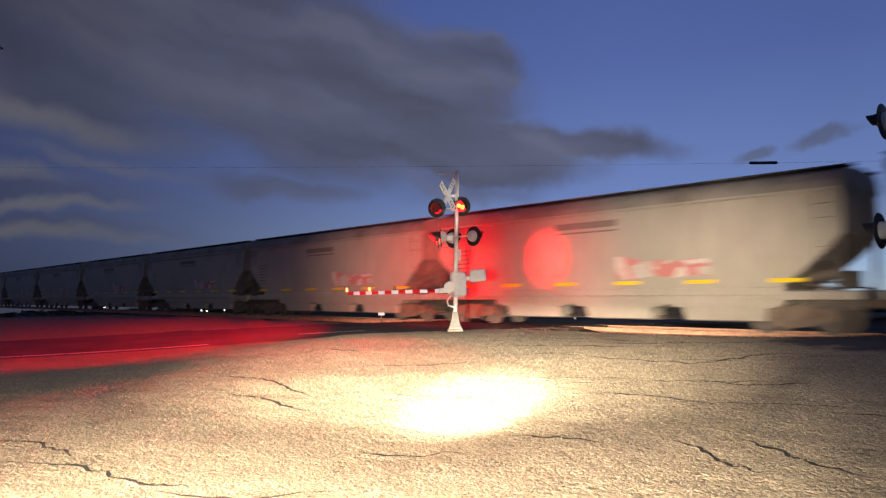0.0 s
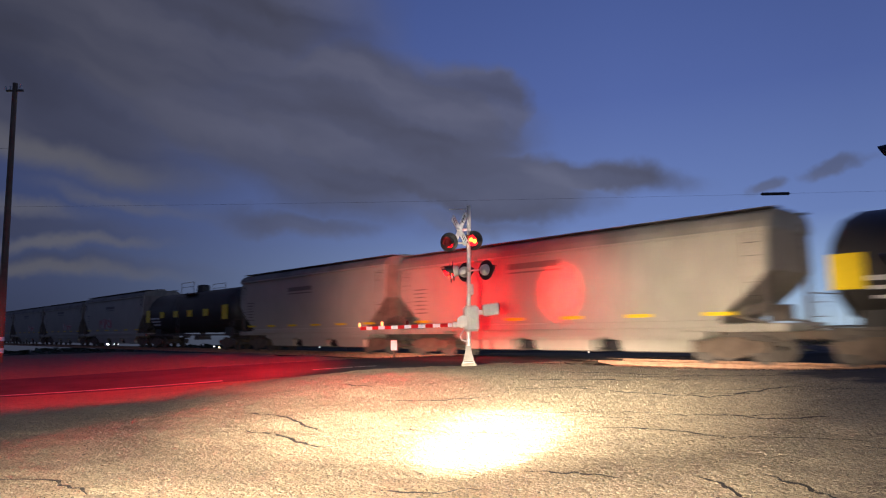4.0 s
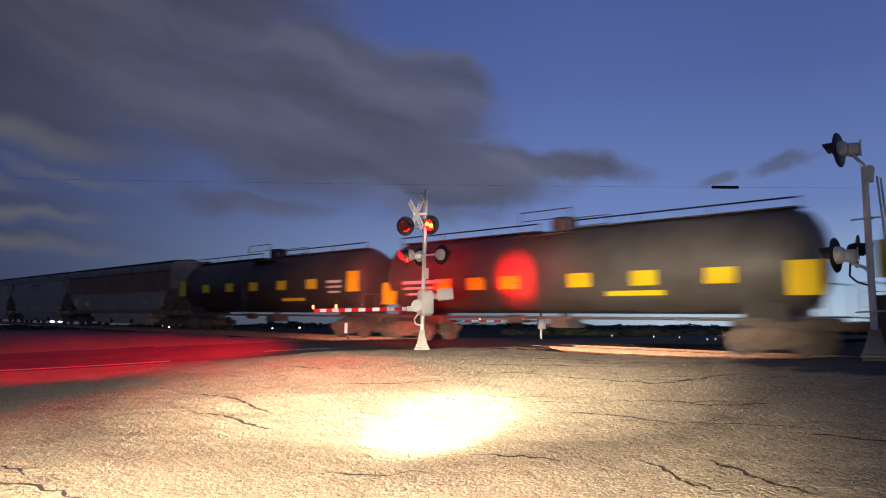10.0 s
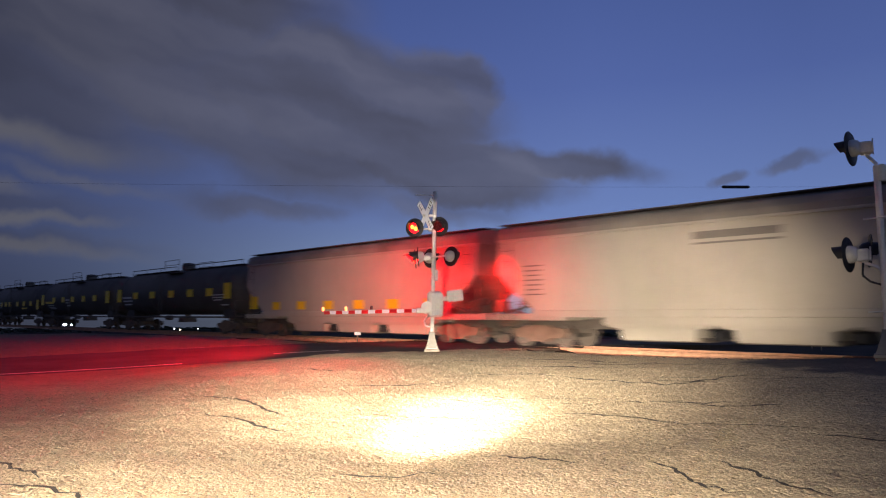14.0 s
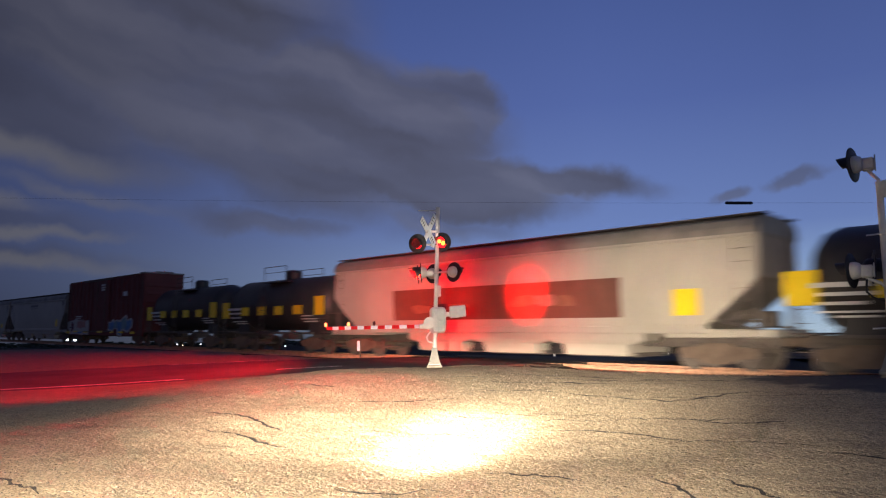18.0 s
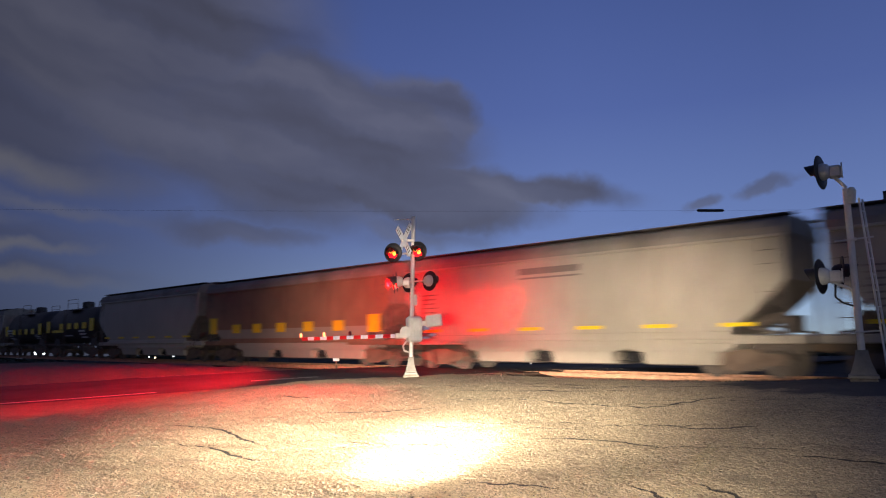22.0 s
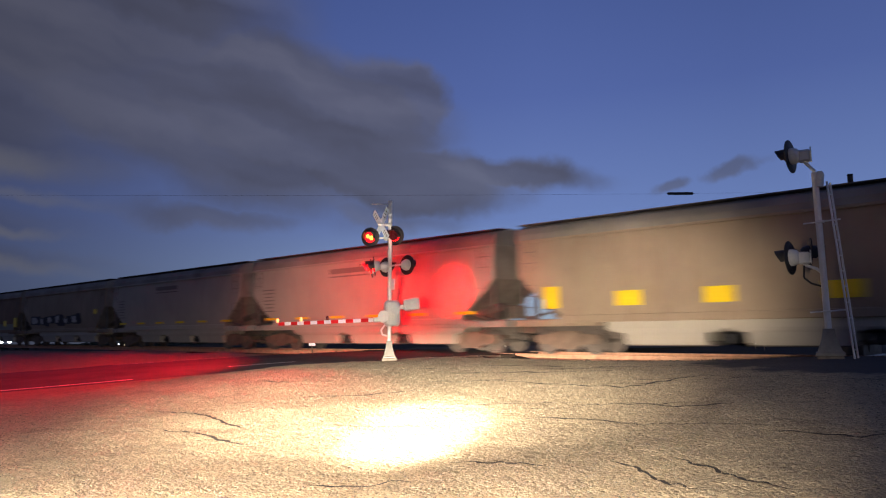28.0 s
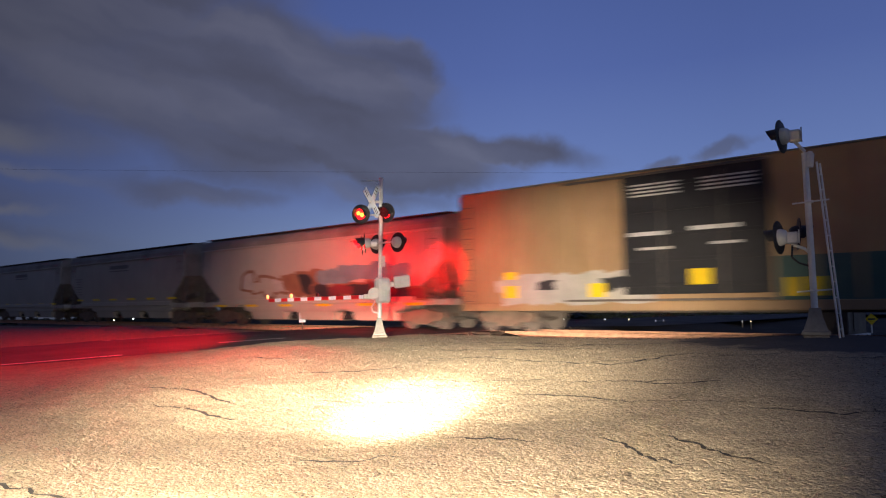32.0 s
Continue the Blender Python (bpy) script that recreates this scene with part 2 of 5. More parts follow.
def sprayed(name, colours, scale):
    """Layered spray paint: broad blobs of several colours with hard edges."""
    m = bpy.data.materials.new(name)
    m.use_nodes = True
    nt = m.node_tree
    b = nt.nodes["Principled BSDF"]
    tc = nt.nodes.new("ShaderNodeTexCoord")
    warp = node(nt, "ShaderNodeTexNoise", Vector=tc.outputs["Object"], Scale=scale * 1.3, Detail=2.0)
    off = node(nt, "ShaderNodeVectorMath", op="MULTIPLY_ADD", i0=warp.outputs[1], i1=(1.1, 1.1, 1.1), i2=tc.outputs["Object"])
    cells = node(nt, "ShaderNodeTexNoise", Vector=off.outputs[0], Scale=scale, Detail=1.0)
    n = len(colours)
    r = nt.nodes.new("ShaderNodeValToRGB")
    r.color_ramp.interpolation = "CONSTANT"
    while len(r.color_ramp.elements) < n:
        r.color_ramp.elements.new(0.5)
    for k, c in enumerate(colours):
        e = r.color_ramp.elements[k]
        e.position, e.color = 0.30 + 0.42 * k / n if k else 0.0, (*c, 1)
    nt.links.new(cells.outputs[0], r.inputs[0])
    fine = node(nt, "ShaderNodeTexNoise", Vector=tc.outputs["Object"], Scale=22.0, Detail=3.0)
    col = mixc(nt, 0.25, r.outputs[0], ramp(nt, fine.outputs[0], [(0.3, (0.1, 0.1, 0.1)), (0.7, (0.8, 0.8, 0.8))]), "OVERLAY")
    nt.links.new(col, b.inputs["Base Color"])
    b.inputs["Roughness"].default_value = 0.55
    return m


def ground_material():
    m = bpy.data.materials.new("worn_chip_seal")
    m.use_nodes = True
    nt = m.node_tree
    b = nt.nodes["Principled BSDF"]
    tc = nt.nodes.new("ShaderNodeTexCoord")
    o = tc.outputs["Object"]
    big = node(nt, "ShaderNodeTexNoise", Vector=o, Scale=0.35, Detail=6.0, Roughness=0.6)
    mid = node(nt, "ShaderNodeTexNoise", Vector=o, Scale=4.0, Detail=6.0, Roughness=0.65)
    chips = node(nt, "ShaderNodeTexVoronoi", Vector=o, Scale=38.0)
    chips.feature = "F1"
    peb = node(nt, "ShaderNodeTexVoronoi", Vector=o, Scale=14.0)
    stone = ramp(nt, node(nt, "ShaderNodeSeparateColor", i0=chips.outputs["Color"]).outputs[0],
                 [(0.0, (0.20, 0.164, 0.108)), (0.5, (0.335, 0.277, 0.186)), (1.0, (0.48, 0.400, 0.274))])
    dust = ramp(nt, big.outputs[0], [(0.30, (0.31, 0.255, 0.172)), (0.70, (0.43, 0.358, 0.245))])
    col = mixc(nt, 0.6, dust, stone)
    dark = node(nt, "ShaderNodeMapRange", i0=mid.outputs[0], i1=0.32, i2=0.46, i3=0.35, i4=0.0)
    col = mixc(nt, dark.outputs[0], col, (0.10, 0.085, 0.072))
    worn = node(nt, "ShaderNodeTexNoise", Vector=o, Scale=0.9, Detail=5.0, Roughness=0.65)
    stain = node(nt, "ShaderNodeMapRange", i0=worn.outputs[0], i1=0.34, i2=0.46, i3=0.32, i4=0.0)
    col = mixc(nt, stain.outputs[0], col, (0.13, 0.108, 0.085))
    # thin worn asphalt shows through along the near side of the road
    side = Vector((-ROAD_DIR.y, ROAD_DIR.x, 0))
    across = maths(nt, "SUBTRACT", node(nt, "ShaderNodeVectorMath", op="DOT_PRODUCT", i0=o, i1=side).outputs["Value"], ROAD_AT.dot(side))
    along = maths(nt, "SUBTRACT", node(nt, "ShaderNodeVectorMath", op="DOT_PRODUCT", i0=o, i1=ROAD_DIR).outputs["Value"], ROAD_AT.dot(ROAD_DIR))
    edge = node(nt, "ShaderNodeMapRange", i0=along, i1=-4.6, i2=1.0, i3=-7.0, i4=-3.2)
    patch = node(nt, "ShaderNodeTexNoise", Vector=o, Scale=0.55, Detail=5.0, Roughness=0.6)
    over = maths(nt, "ADD", maths(nt, "SUBTRACT", across, edge.outputs[0]), maths(nt, "MULTIPLY", maths(nt, "SUBTRACT", patch.outputs[0], 0.5), 3.5))
    thin = node(nt, "ShaderNodeMapRange", i0=over, i1=-1.3, i2=2.2, i3=0.0, i4=0.8)
    thin.interpolation_type = "SMOOTHSTEP"
    near_end = node(nt, "ShaderNodeMapRange", i0=along, i1=1.0, i2=2.4, i3=1.0, i4=0.0)
    tar = ramp(nt, mid.outputs[0], [(0.3, (0.13, 0.112, 0.088)), (0.7, (0.22, 0.188, 0.145))])
    col = mixc(nt, maths(nt, "MULTIPLY", thin.outputs[0], near_end.outputs[0]), col, tar)
    # pits between the chips; their dark colour stands in for small pebble shadows
    pit = node(nt, "ShaderNodeTexVoronoi", Vector=o, Scale=11.0)
    patchy = node(nt, "ShaderNodeTexNoise", Vector=o, Scale=1.3, Detail=4.0, Roughness=0.6)
    reach = node(nt, "ShaderNodeMapRange", i0=patchy.outputs[0], i1=0.35, i2=0.72, i3=0.10, i4=0.36)
    hole = maths(nt, "MULTIPLY", maths(nt, "SUBTRACT", reach.outputs[0], pit.outputs["Distance"]), 9.0, clamp=True)
    col = mixc(nt, maths(nt, "MULTIPLY", hole, 0.6), col, (0.055, 0.046, 0.038))
    # smooth dark pad of packed dirt round the side signal
    off = node(nt, "ShaderNodeVectorMath", op="MULTIPLY", i0=node(nt, "ShaderNodeVectorMath", op="SUBTRACT", i0=o, i1=(10.6, 13.3, 0.0)).outputs[0], i1=(0.25, 0.27, 0.0))
    ring = maths(nt, "ADD", node(nt, "ShaderNodeVectorMath", op="LENGTH", i0=off.outputs[0]).outputs["Value"], maths(nt, "MULTIPLY", maths(nt, "SUBTRACT", patchy.outputs[0], 0.5), 0.5))
    pad = node(nt, "ShaderNodeMapRange", i0=ring, i1=0.93, i2=1.03, i3=0.92, i4=0.0).outputs[0]
    col = mixc(nt, pad, col, (0.10, 0.094, 0.088))
    nt.links.new(col, b.inputs["Base Color"])
    b.inputs["Roughness"].default_value = 0.92
    b.inputs["Specular IOR Level"].default_value = 0.05
    h1 = maths(nt, "MULTIPLY", maths(nt, "SUBTRACT", 1.0, chips.outputs["Distance"]), 0.6)
    h2 = maths(nt, "ADD", h1, maths(nt, "MULTIPLY", mid.outputs[0], 2.4))
    h3 = maths(nt, "SUBTRACT", h2, maths(nt, "MULTIPLY", peb.outputs["Distance"], 0.8))
    h3 = maths(nt, "SUBTRACT", h3, maths(nt, "MULTIPLY", hole, 0.7))
    h3 = maths(nt, "MULTIPLY", h3, maths(nt, "SUBTRACT", 1.0, maths(nt, "MULTIPLY", pad, 0.6)))
    bp = node(nt, "ShaderNodeBump", Strength=0.95, Distance=0.02, Height=h3)
    nt.links.new(bp.outputs[0], b.inputs["Normal"])
    return m


M = {
    "ground": ground_material(),
    "asphalt": paint("worn_asphalt", (0.075, 0.072, 0.07), 0.85, vary=0.3, scale=0.6, grain=60, bump=0.6, depth=0.01, spec=0.05),
    "line": paint("worn_road_line", (0.62, 0.60, 0.56), 0.7, vary=0.3, scale=3, grain=25, streaks=0.5, rust=(0.12, 0.11, 0.1)),
    "crack": paint("open_crack", (0.018, 0.016, 0.014), 0.95, vary=0.3, scale=5),
    "stone": paint("crushed_stone", (0.13, 0.11, 0.08), 0.9, vary=0.5, scale=9, grain=60, bump=0.4, spec=0.05),
    "ballast": paint("track_ballast", (0.06, 0.05, 0.043), 0.92, vary=0.4, scale=6, grain=50, bump=0.4, spec=0.05),
    "rail": paint("rusty_rail", (0.44, 0.24, 0.15), 0.7, 0.0, vary=0.3, scale=4),
    "tie": paint("creosoted_tie", (0.06, 0.045, 0.035), 0.9, vary=0.4, scale=5, streaks=0.4, spec=0.05),
    "alu": paint("weathered_aluminium", (0.70, 0.69, 0.66), 0.45, 0.25, vary=0.12, scale=3, streaks=0.25, rust=(0.3, 0.29, 0.27)),
    "case": paint("grey_painted_case", (0.62, 0.62, 0.58), 0.5, vary=0.1, scale=3, streaks=0.3, rust=(0.25, 0.23, 0.2)),
    "cast": paint("dusty_cast_aluminium", (0.20, 0.19, 0.17), 0.6, 0.1, vary=0.2, scale=5, grain=40, bump=0.3, streaks=0.3, rust=(0.24, 0.21, 0.17)),
    "footing": paint("rough_concrete", (0.20, 0.175, 0.145), 0.9, vary=0.3, scale=5, grain=40, bump=0.5, spec=0.05),
    "black": paint("matt_black_paint", (0.014, 0.014, 0.016), 0.55, vary=0.3, scale=4),
    "white": paint("white_sheeting", (0.80, 0.87, 0.96), 0.4, vary=0.06, scale=5),
    "red": paint("red_sheeting", (0.65, 0.015, 0.02), 0.4, vary=0.1, scale=5),
    "lens_off": paint("unlit_red_lens", (0.075, 0.008, 0.010), 0.25, vary=0.3, scale=12),
    "lens_on": glow("lit_red_lens", (1.0, 0.0008, 0.004), 9.0),
    "lens_hot": glow("lit_lamp_core", (1.0, 0.60, 0.075), 2.4),
    "gate_red": glow("lit_gate_lamp", (1.0, 0.30, 0.10), 3.0),
    "far_lamp": glow("far_street_lamp", (0.85, 0.92, 1.0), 2.5),
    "far_bright": glow("far_headlamp", (0.9, 0.95, 1.0), 7.0),
    "far_amber": glow("far_warm_lamp", (1.0, 0.8, 0.5), 5.0),
    "wood": paint("weathered_pole_wood", (0.13, 0.095, 0.07), 0.85, vary=0.3, scale=1.5, streaks=0.5),
    "wire": paint("black_cable", (0.012, 0.012, 0.013), 0.6, vary=0.1),
    "yellow": paint("yellow_reflective_sheet", (0.90, 0.62, 0.014), 0.3, vary=0.06, scale=6),
    "dull": paint("dirty_yellow_sheet", (0.46, 0.38, 0.20), 0.6, vary=0.2, scale=5, streaks=0.4, rust=(0.28, 0.22, 0.14)),
    "steel": paint("grimy_steel", (0.13, 0.11, 0.095), 0.7, 0.2, vary=0.35, scale=2, streaks=0.4, rust=(0.10, 0.055, 0.03)),
    "end": paint("dark_end_sheet", (0.24, 0.205, 0.17), 0.75, vary=0.3, scale=1.5, streaks=0.5, rust=(0.11, 0.075, 0.05)),
    "truck": paint("rusty_cast_steel", (0.16, 0.115, 0.085), 0.75, 0.1, vary=0.35, scale=3),
    "hop_grey": paint("dusty_grey_car_paint", (0.40, 0.36, 0.295), 0.6, vary=0.12, scale=0.5, streaks=0.45, rust=(0.27, 0.22, 0.17)),
    "hop_light": paint("pale_grey_car_paint", (0.45, 0.41, 0.34), 0.6, vary=0.1, scale=0.5, streaks=0.35, rust=(0.33, 0.28, 0.22)),
    "hop_tan": paint("faded_tan_car_paint", (0.32, 0.245, 0.17), 0.65, vary=0.18, scale=0.5, streaks=0.55, rust=(0.20, 0.12, 0.07)),
    "hop_brown": paint("brown_rusted_car_paint", (0.25, 0.155, 0.10), 0.7, vary=0.25, scale=0.5, streaks=0.6, rust=(0.13, 0.07, 0.04)),
    "hop_sage": paint("pale_sage_car_paint", (0.33, 0.31, 0.25), 0.62, vary=0.14, scale=0.5, streaks=0.4, rust=(0.24, 0.19, 0.14)),
    "roof": paint("dull_car_roof", (0.27, 0.245, 0.21), 0.7, 0.2, vary=0.3, scale=1.0, streaks=0.3),
    "tank": paint("black_tank_paint", (0.042, 0.038, 0.036), 0.45, vary=0.4, scale=0.7, streaks=0.5, rust=(0.075, 0.062, 0.05)),
    "tank_dusty": paint("dusty_black_tank_paint", (0.085, 0.078, 0.072), 0.5, vary=0.35, scale=0.7, streaks=0.5, rust=(0.12, 0.10, 0.08)),
    "box_red": paint("oxide_red_car_paint", (0.14, 0.030, 0.025), 0.6, vary=0.2, scale=0.6, streaks=0.4, rust=(0.11, 0.035, 0.025)),
    "box_tan": paint("ochre_car_paint", (0.37, 0.24, 0.125), 0.6, vary=0.15, scale=0.6, streaks=0.35, rust=(0.26, 0.13, 0.05)),
    "box_green": paint("dull_green_band", (0.06, 0.12, 0.10), 0.6, vary=0.2, scale=0.8, streaks=0.3),
    "ink": paint("dark_lettering", (0.19, 0.17, 0.15), 0.6, vary=0.2, scale=4),
    "pale": paint("pale_lettering", (0.62, 0.60, 0.56), 0.6, vary=0.15, scale=4),
    "band": paint("oxide_brown_band", (0.17, 0.065, 0.045), 0.65, vary=0.25, scale=0.7, streaks=0.5),
    "spray_d": sprayed("pink_white_spray", [(0.5, 0.12, 0.12), (0.6, 0.55, 0.5), (0.55, 0.2, 0.18), (0.5, 0.45, 0.4)], 1.0),
    "art_blue": paint("blue_spray", (0.10, 0.22, 0.42), 0.55, vary=0.3, scale=2),
    "art_pink": paint("pink_spray", (0.36, 0.17, 0.14), 0.55, vary=0.3, scale=2),
    "art_brown": paint("brown_spray", (0.24, 0.12, 0.07), 0.55, vary=0.3, scale=2),
    "art_teal": paint("teal_spray", (0.15, 0.26, 0.29), 0.55, vary=0.3, scale=2),
    "art_maroon": paint("maroon_spray", (0.16, 0.03, 0.035), 0.55, vary=0.3, scale=2),
    "art_dark": paint("black_spray", (0.03, 0.03, 0.035), 0.55, vary=0.3, scale=2),
    "art_white": paint("white_spray", (0.44, 0.41, 0.37), 0.55, vary=0.2, scale=2),
    "field": paint("dark_dry_field", (0.050, 0.043, 0.034), 0.95, vary=0.4, scale=0.3, grain=8, bump=0.5, depth=0.05, spec=0.05),
    "leaf": paint("dark_scrub", (0.035, 0.045, 0.025), 0.8, vary=0.5, scale=1),
}


# ---- mesh helpers ----
class Shape:
    def __init__(self):
        self.v, self.f = [], []

    def add(self, verts, faces):
        n = len(self.v)
        self.v += [tuple(p) for p in verts]
        self.f += [[i + n for i in f] for f in faces]
        return self

    def box(self, c, size, bevel=0.0, turn=None):
        h = [s / 2 for s in size]
        bevel = min(bevel, min(h) * 0.45)
        sg = [(a, b, d) for a in (-1, 1) for b in (-1, 1) for d in (-1, 1)]
        place = (turn or Matrix()).to_3x3()
        c = Vector(c)
        if bevel <= 0:
            vs = [c + place @ Vector((a * h[0], b * h[1], d * h[2])) for a, b, d in sg]
            return self.add(vs, [(0, 1, 3, 2), (4, 6, 7, 5), (0, 4, 5, 1), (2, 3, 7, 6), (0, 2, 6, 4), (1, 5, 7, 3)])
        vs, idx = [], {}
        for k, s in enumerate(sg):
            for ax in range(3):
                idx[k, ax] = len(vs)
                vs.append(c + place @ Vector([s[i] * (h[i] - (0 if i == ax else bevel)) for i in range(3)]))
        fs = []
        for ax, quads in ((0, ((0, 1, 3, 2), (4, 6, 7, 5))), (1, ((0, 4, 5, 1), (2, 3, 7, 6))), (2, ((0, 2, 6, 4), (1, 5, 7, 3)))):
            fs += [[idx[k, ax] for k in q] for q in quads]
        for k in range(8):
            fs.append([idx[k, 0], idx[k, 1], idx[k, 2]])
            for bit, ax in ((4, 0), (2, 1), (1, 2)):
                if not k & bit:
                    o = [a for a in range(3) if a != ax]
                    fs.append([idx[k, o[0]], idx[k, o[1]], idx[k | bit, o[1]], idx[k | bit, o[0]]])
        return self.add(vs, fs)

    def rod(self, p0, p1, r0, r1=None, n=10):
        r1 = r0 if r1 is None else r1
        p0, p1 = Vector(p0), Vector(p1)
        q = (p1 - p0).to_track_quat("Z", "Y")
        vs = []
        for p, r in ((p0, r0), (p1, r1)):
            vs += [p + q @ Vector((r * math.cos(2 * math.pi * k / n), r * math.sin(2 * math.pi * k / n), 0)) for k in range(n)]
        fs = [(k, (k + 1) % n, n + (k + 1) % n, n + k) for k in range(n)]
        return self.add(vs, fs + [tuple(range(n))[::-1], tuple(range(n, 2 * n))])

    def lathe(self, p0, axis, prof, n=24):
        """Profile of (distance along axis, radius)."""
        p0 = Vector(p0)
        q = Vector(axis).to_track_quat("Z", "Y")
        vs = [p0 + q @ Vector((r * math.cos(2 * math.pi * k / n), r * math.sin(2 * math.pi * k / n), d)) for d, r in prof for k in range(n)]
        m = len(prof)
        fs = [(j * n + k, j * n + (k + 1) % n, (j + 1) * n + (k + 1) % n, (j + 1) * n + k) for j in range(m - 1) for k in range(n)]
        return self.add(vs, fs + [tuple(range(n))[::-1], tuple(range((m - 1) * n, m * n))])

    def prism(self, outline, y0, y1):
        """Outline of (x, z), pushed out from y0 to y1."""
        n = len(outline)
        vs = [(x, y0, z) for x, z in outline] + [(x, y1, z) for x, z in outline]
        fs = [tuple(range(n)), tuple(range(n, 2 * n))[::-1]] + [(k, n + k, n + (k + 1) % n, (k + 1) % n) for k in range(n)]
        return self.add(vs, fs)

    def tube(self, pts, r, n=7):
        for a, b in zip(pts, pts[1:]):
            self.rod(a, b, r, r, n)
        return self

    def mesh(self, name, material, smooth=False, fix=True):
        me = bpy.data.meshes.new(name)
        me.from_pydata(self.v, [], self.f)
        if fix:
            bm = bmesh.new()
            bm.from_mesh(me)
            bmesh.ops.recalc_face_normals(bm, faces=bm.faces)
            bm.to_mesh(me)
            bm.free()
        me.materials.append(material)
        if smooth:
            me.polygons.foreach_set("use_smooth", [True] * len(me.polygons))
            me.set_sharp_from_angle(angle=radians(42))
        me.update()
        return me


def part(name, shape, material, parent, label="", smooth=False):
    ob = new(name, shape if isinstance(shape, bpy.types.Mesh) else shape.mesh(name, material, smooth))
    ob.parent = parent
    if label:
        tagged(ob, label)
    return ob


def thing(name, label, category, group="", m=None):
    ob = new(name)
    ob.empty_display_size = 0.3
    if m is not None:
        ob.matrix_world = m
    return tagged(ob, label, category, group)


def solid(name, shape, material, label, category, group="", kind="", m=None, smooth=False):
    ob = new(name, shape.mesh(name, material, smooth))
    if m is not None:
        ob.matrix_world = m
    return tagged(ob, label, category, group, kind)


# ---- ground: one sheet, a low rise up to the crossing and a shallow bed for the track ----
def lattice(x, y, size, seed):
    """Smooth value noise in 0..1."""
    gx, gy = np.floor(x / size), np.floor(y / size)
    fx, fy = x / size - gx, y / size - gy
    fx, fy = fx * fx * (3 - 2 * fx), fy * fy * (3 - 2 * fy)

    def h(i, j):
        v = np.sin(i * 127.1 + j * 311.7 + seed * 74.7) * 43758.5453
        return v - np.floor(v)
    a, b, c, d = h(gx, gy), h(gx + 1, gy), h(gx, gy + 1), h(gx + 1, gy + 1)
    return (a * (1 - fx) + b * fx) * (1 - fy) + (c * (1 - fx) + d * fx) * fy


def ease(x, a, b):
    t = np.clip((x - a) / (b - a), 0, 1)
    return t * t * (3 - 2 * t)


def height(x, y, fine=True):
    x, y = np.asarray(x, float), np.asarray(y, float)
    p, q = x * NV.x + y * NV.y, x * U.x + y * U.y
    z = 0.36 * ease(p, 3.5, 13.5)
    road = np.abs((x - ROAD_AT.x) * -ROAD_DIR.y + (y - ROAD_AT.y) * ROAD_DIR.x)
    bed = ease(p, 16.6, 18.6) * (1 - ease(p, 24.0, 26.0))
    far = ease(p, 24.0, 30.0)
    z = z * (1 - ease(p, 16.2, 18.4)) - 0.02 * bed - 0.25 * far
    z = z + 0.24 * np.exp(-((x - 9.2) ** 2 + (y - 12.9) ** 2) / 7.0)      # low mound under the side signal
    lift = 1 - ease(road, 4.4, 5.2)                       # the road goes over the rails
    z = z * (1 - lift) + lift * (0.24 * ease(p, 3.5, 15.0) * (1 - 0.7 * far))
    z = z - 0.019 * np.maximum(np.hypot(x, y) - 45.0, 0)          # the land falls away on all sides
    if fine:
        near = np.exp(-((x / 30) ** 2 + ((y - 10) / 25) ** 2)) * (1 - lift * 0.7) * (1 - 0.5 * bed)
        z = z + near * (0.05 * (lattice(x, y, 2.3, 1) - 0.5) + 0.03 * (lattice(x, y, 0.7, 2) - 0.5) + 0.022 * (lattice(x, y, 0.26, 3) - 0.5) + 0.012 * (lattice(x, y, 0.13, 4) - 0.5))
    return z


def ground():
    def axis(lo, hi, step):
        out = [lo - d for d in (3600, 1500, 700, 320, 150, 80, 45, 25, 14, 8, 4, 2, 0.8)]
        return np.array(out + list(np.arange(lo, hi, step)) + [hi + d for d in (0.8, 2, 4, 8, 14, 25, 45, 80, 150, 320, 700, 1500, 3600)])
    xs, ys = axis(-15.0, 16.0, 0.085), axis(2.6, 23.0, 0.085)
    X, Y = np.meshgrid(xs, ys)
    Z = height(X, Y)
    nx, ny = len(xs), len(ys)
    me = bpy.data.meshes.new("ground")
    k = np.arange(nx * ny).reshape(ny, nx)
    quads = np.stack([k[:-1, :-1], k[:-1, 1:], k[1:, 1:], k[1:, :-1]], -1).reshape(-1, 4)
    me.from_pydata(np.stack([X, Y, Z], -1).reshape(-1, 3).tolist(), [], quads.tolist())
    me.materials.append(M["ground"])
    me.materials.append(M["field"])
    cx, cy = (X[:-1, :-1] + X[1:, 1:]) / 2, (Y[:-1, :-1] + Y[1:, 1:]) / 2
    across = (cx - ROAD_AT.x) * -ROAD_DIR.y + (cy - ROAD_AT.y) * ROAD_DIR.x
    rough = (across > 3.9) | (cx * NV.x + cy * NV.y > 24.6) | (cx ** 2 + cy ** 2 > 70 ** 2)
    verge = cx * NV.x + cy * NV.y < 24.6
    deep = (cx * NV.x + cy * NV.y > 17.9) & (across < -4.2)          # the track bed
    kind = np.where(deep | rough & ~((across > 3.9) & verge), 1, 0)
    me.polygons.foreach_set("material_index", kind.reshape(-1).astype(np.int32))
    me.polygons.foreach_set("use_smooth", [True] * len(me.polygons))
    tagged(new("ground", me), "worn chip-seal ground with loose gravel beside the road", "ground", kind="structure")


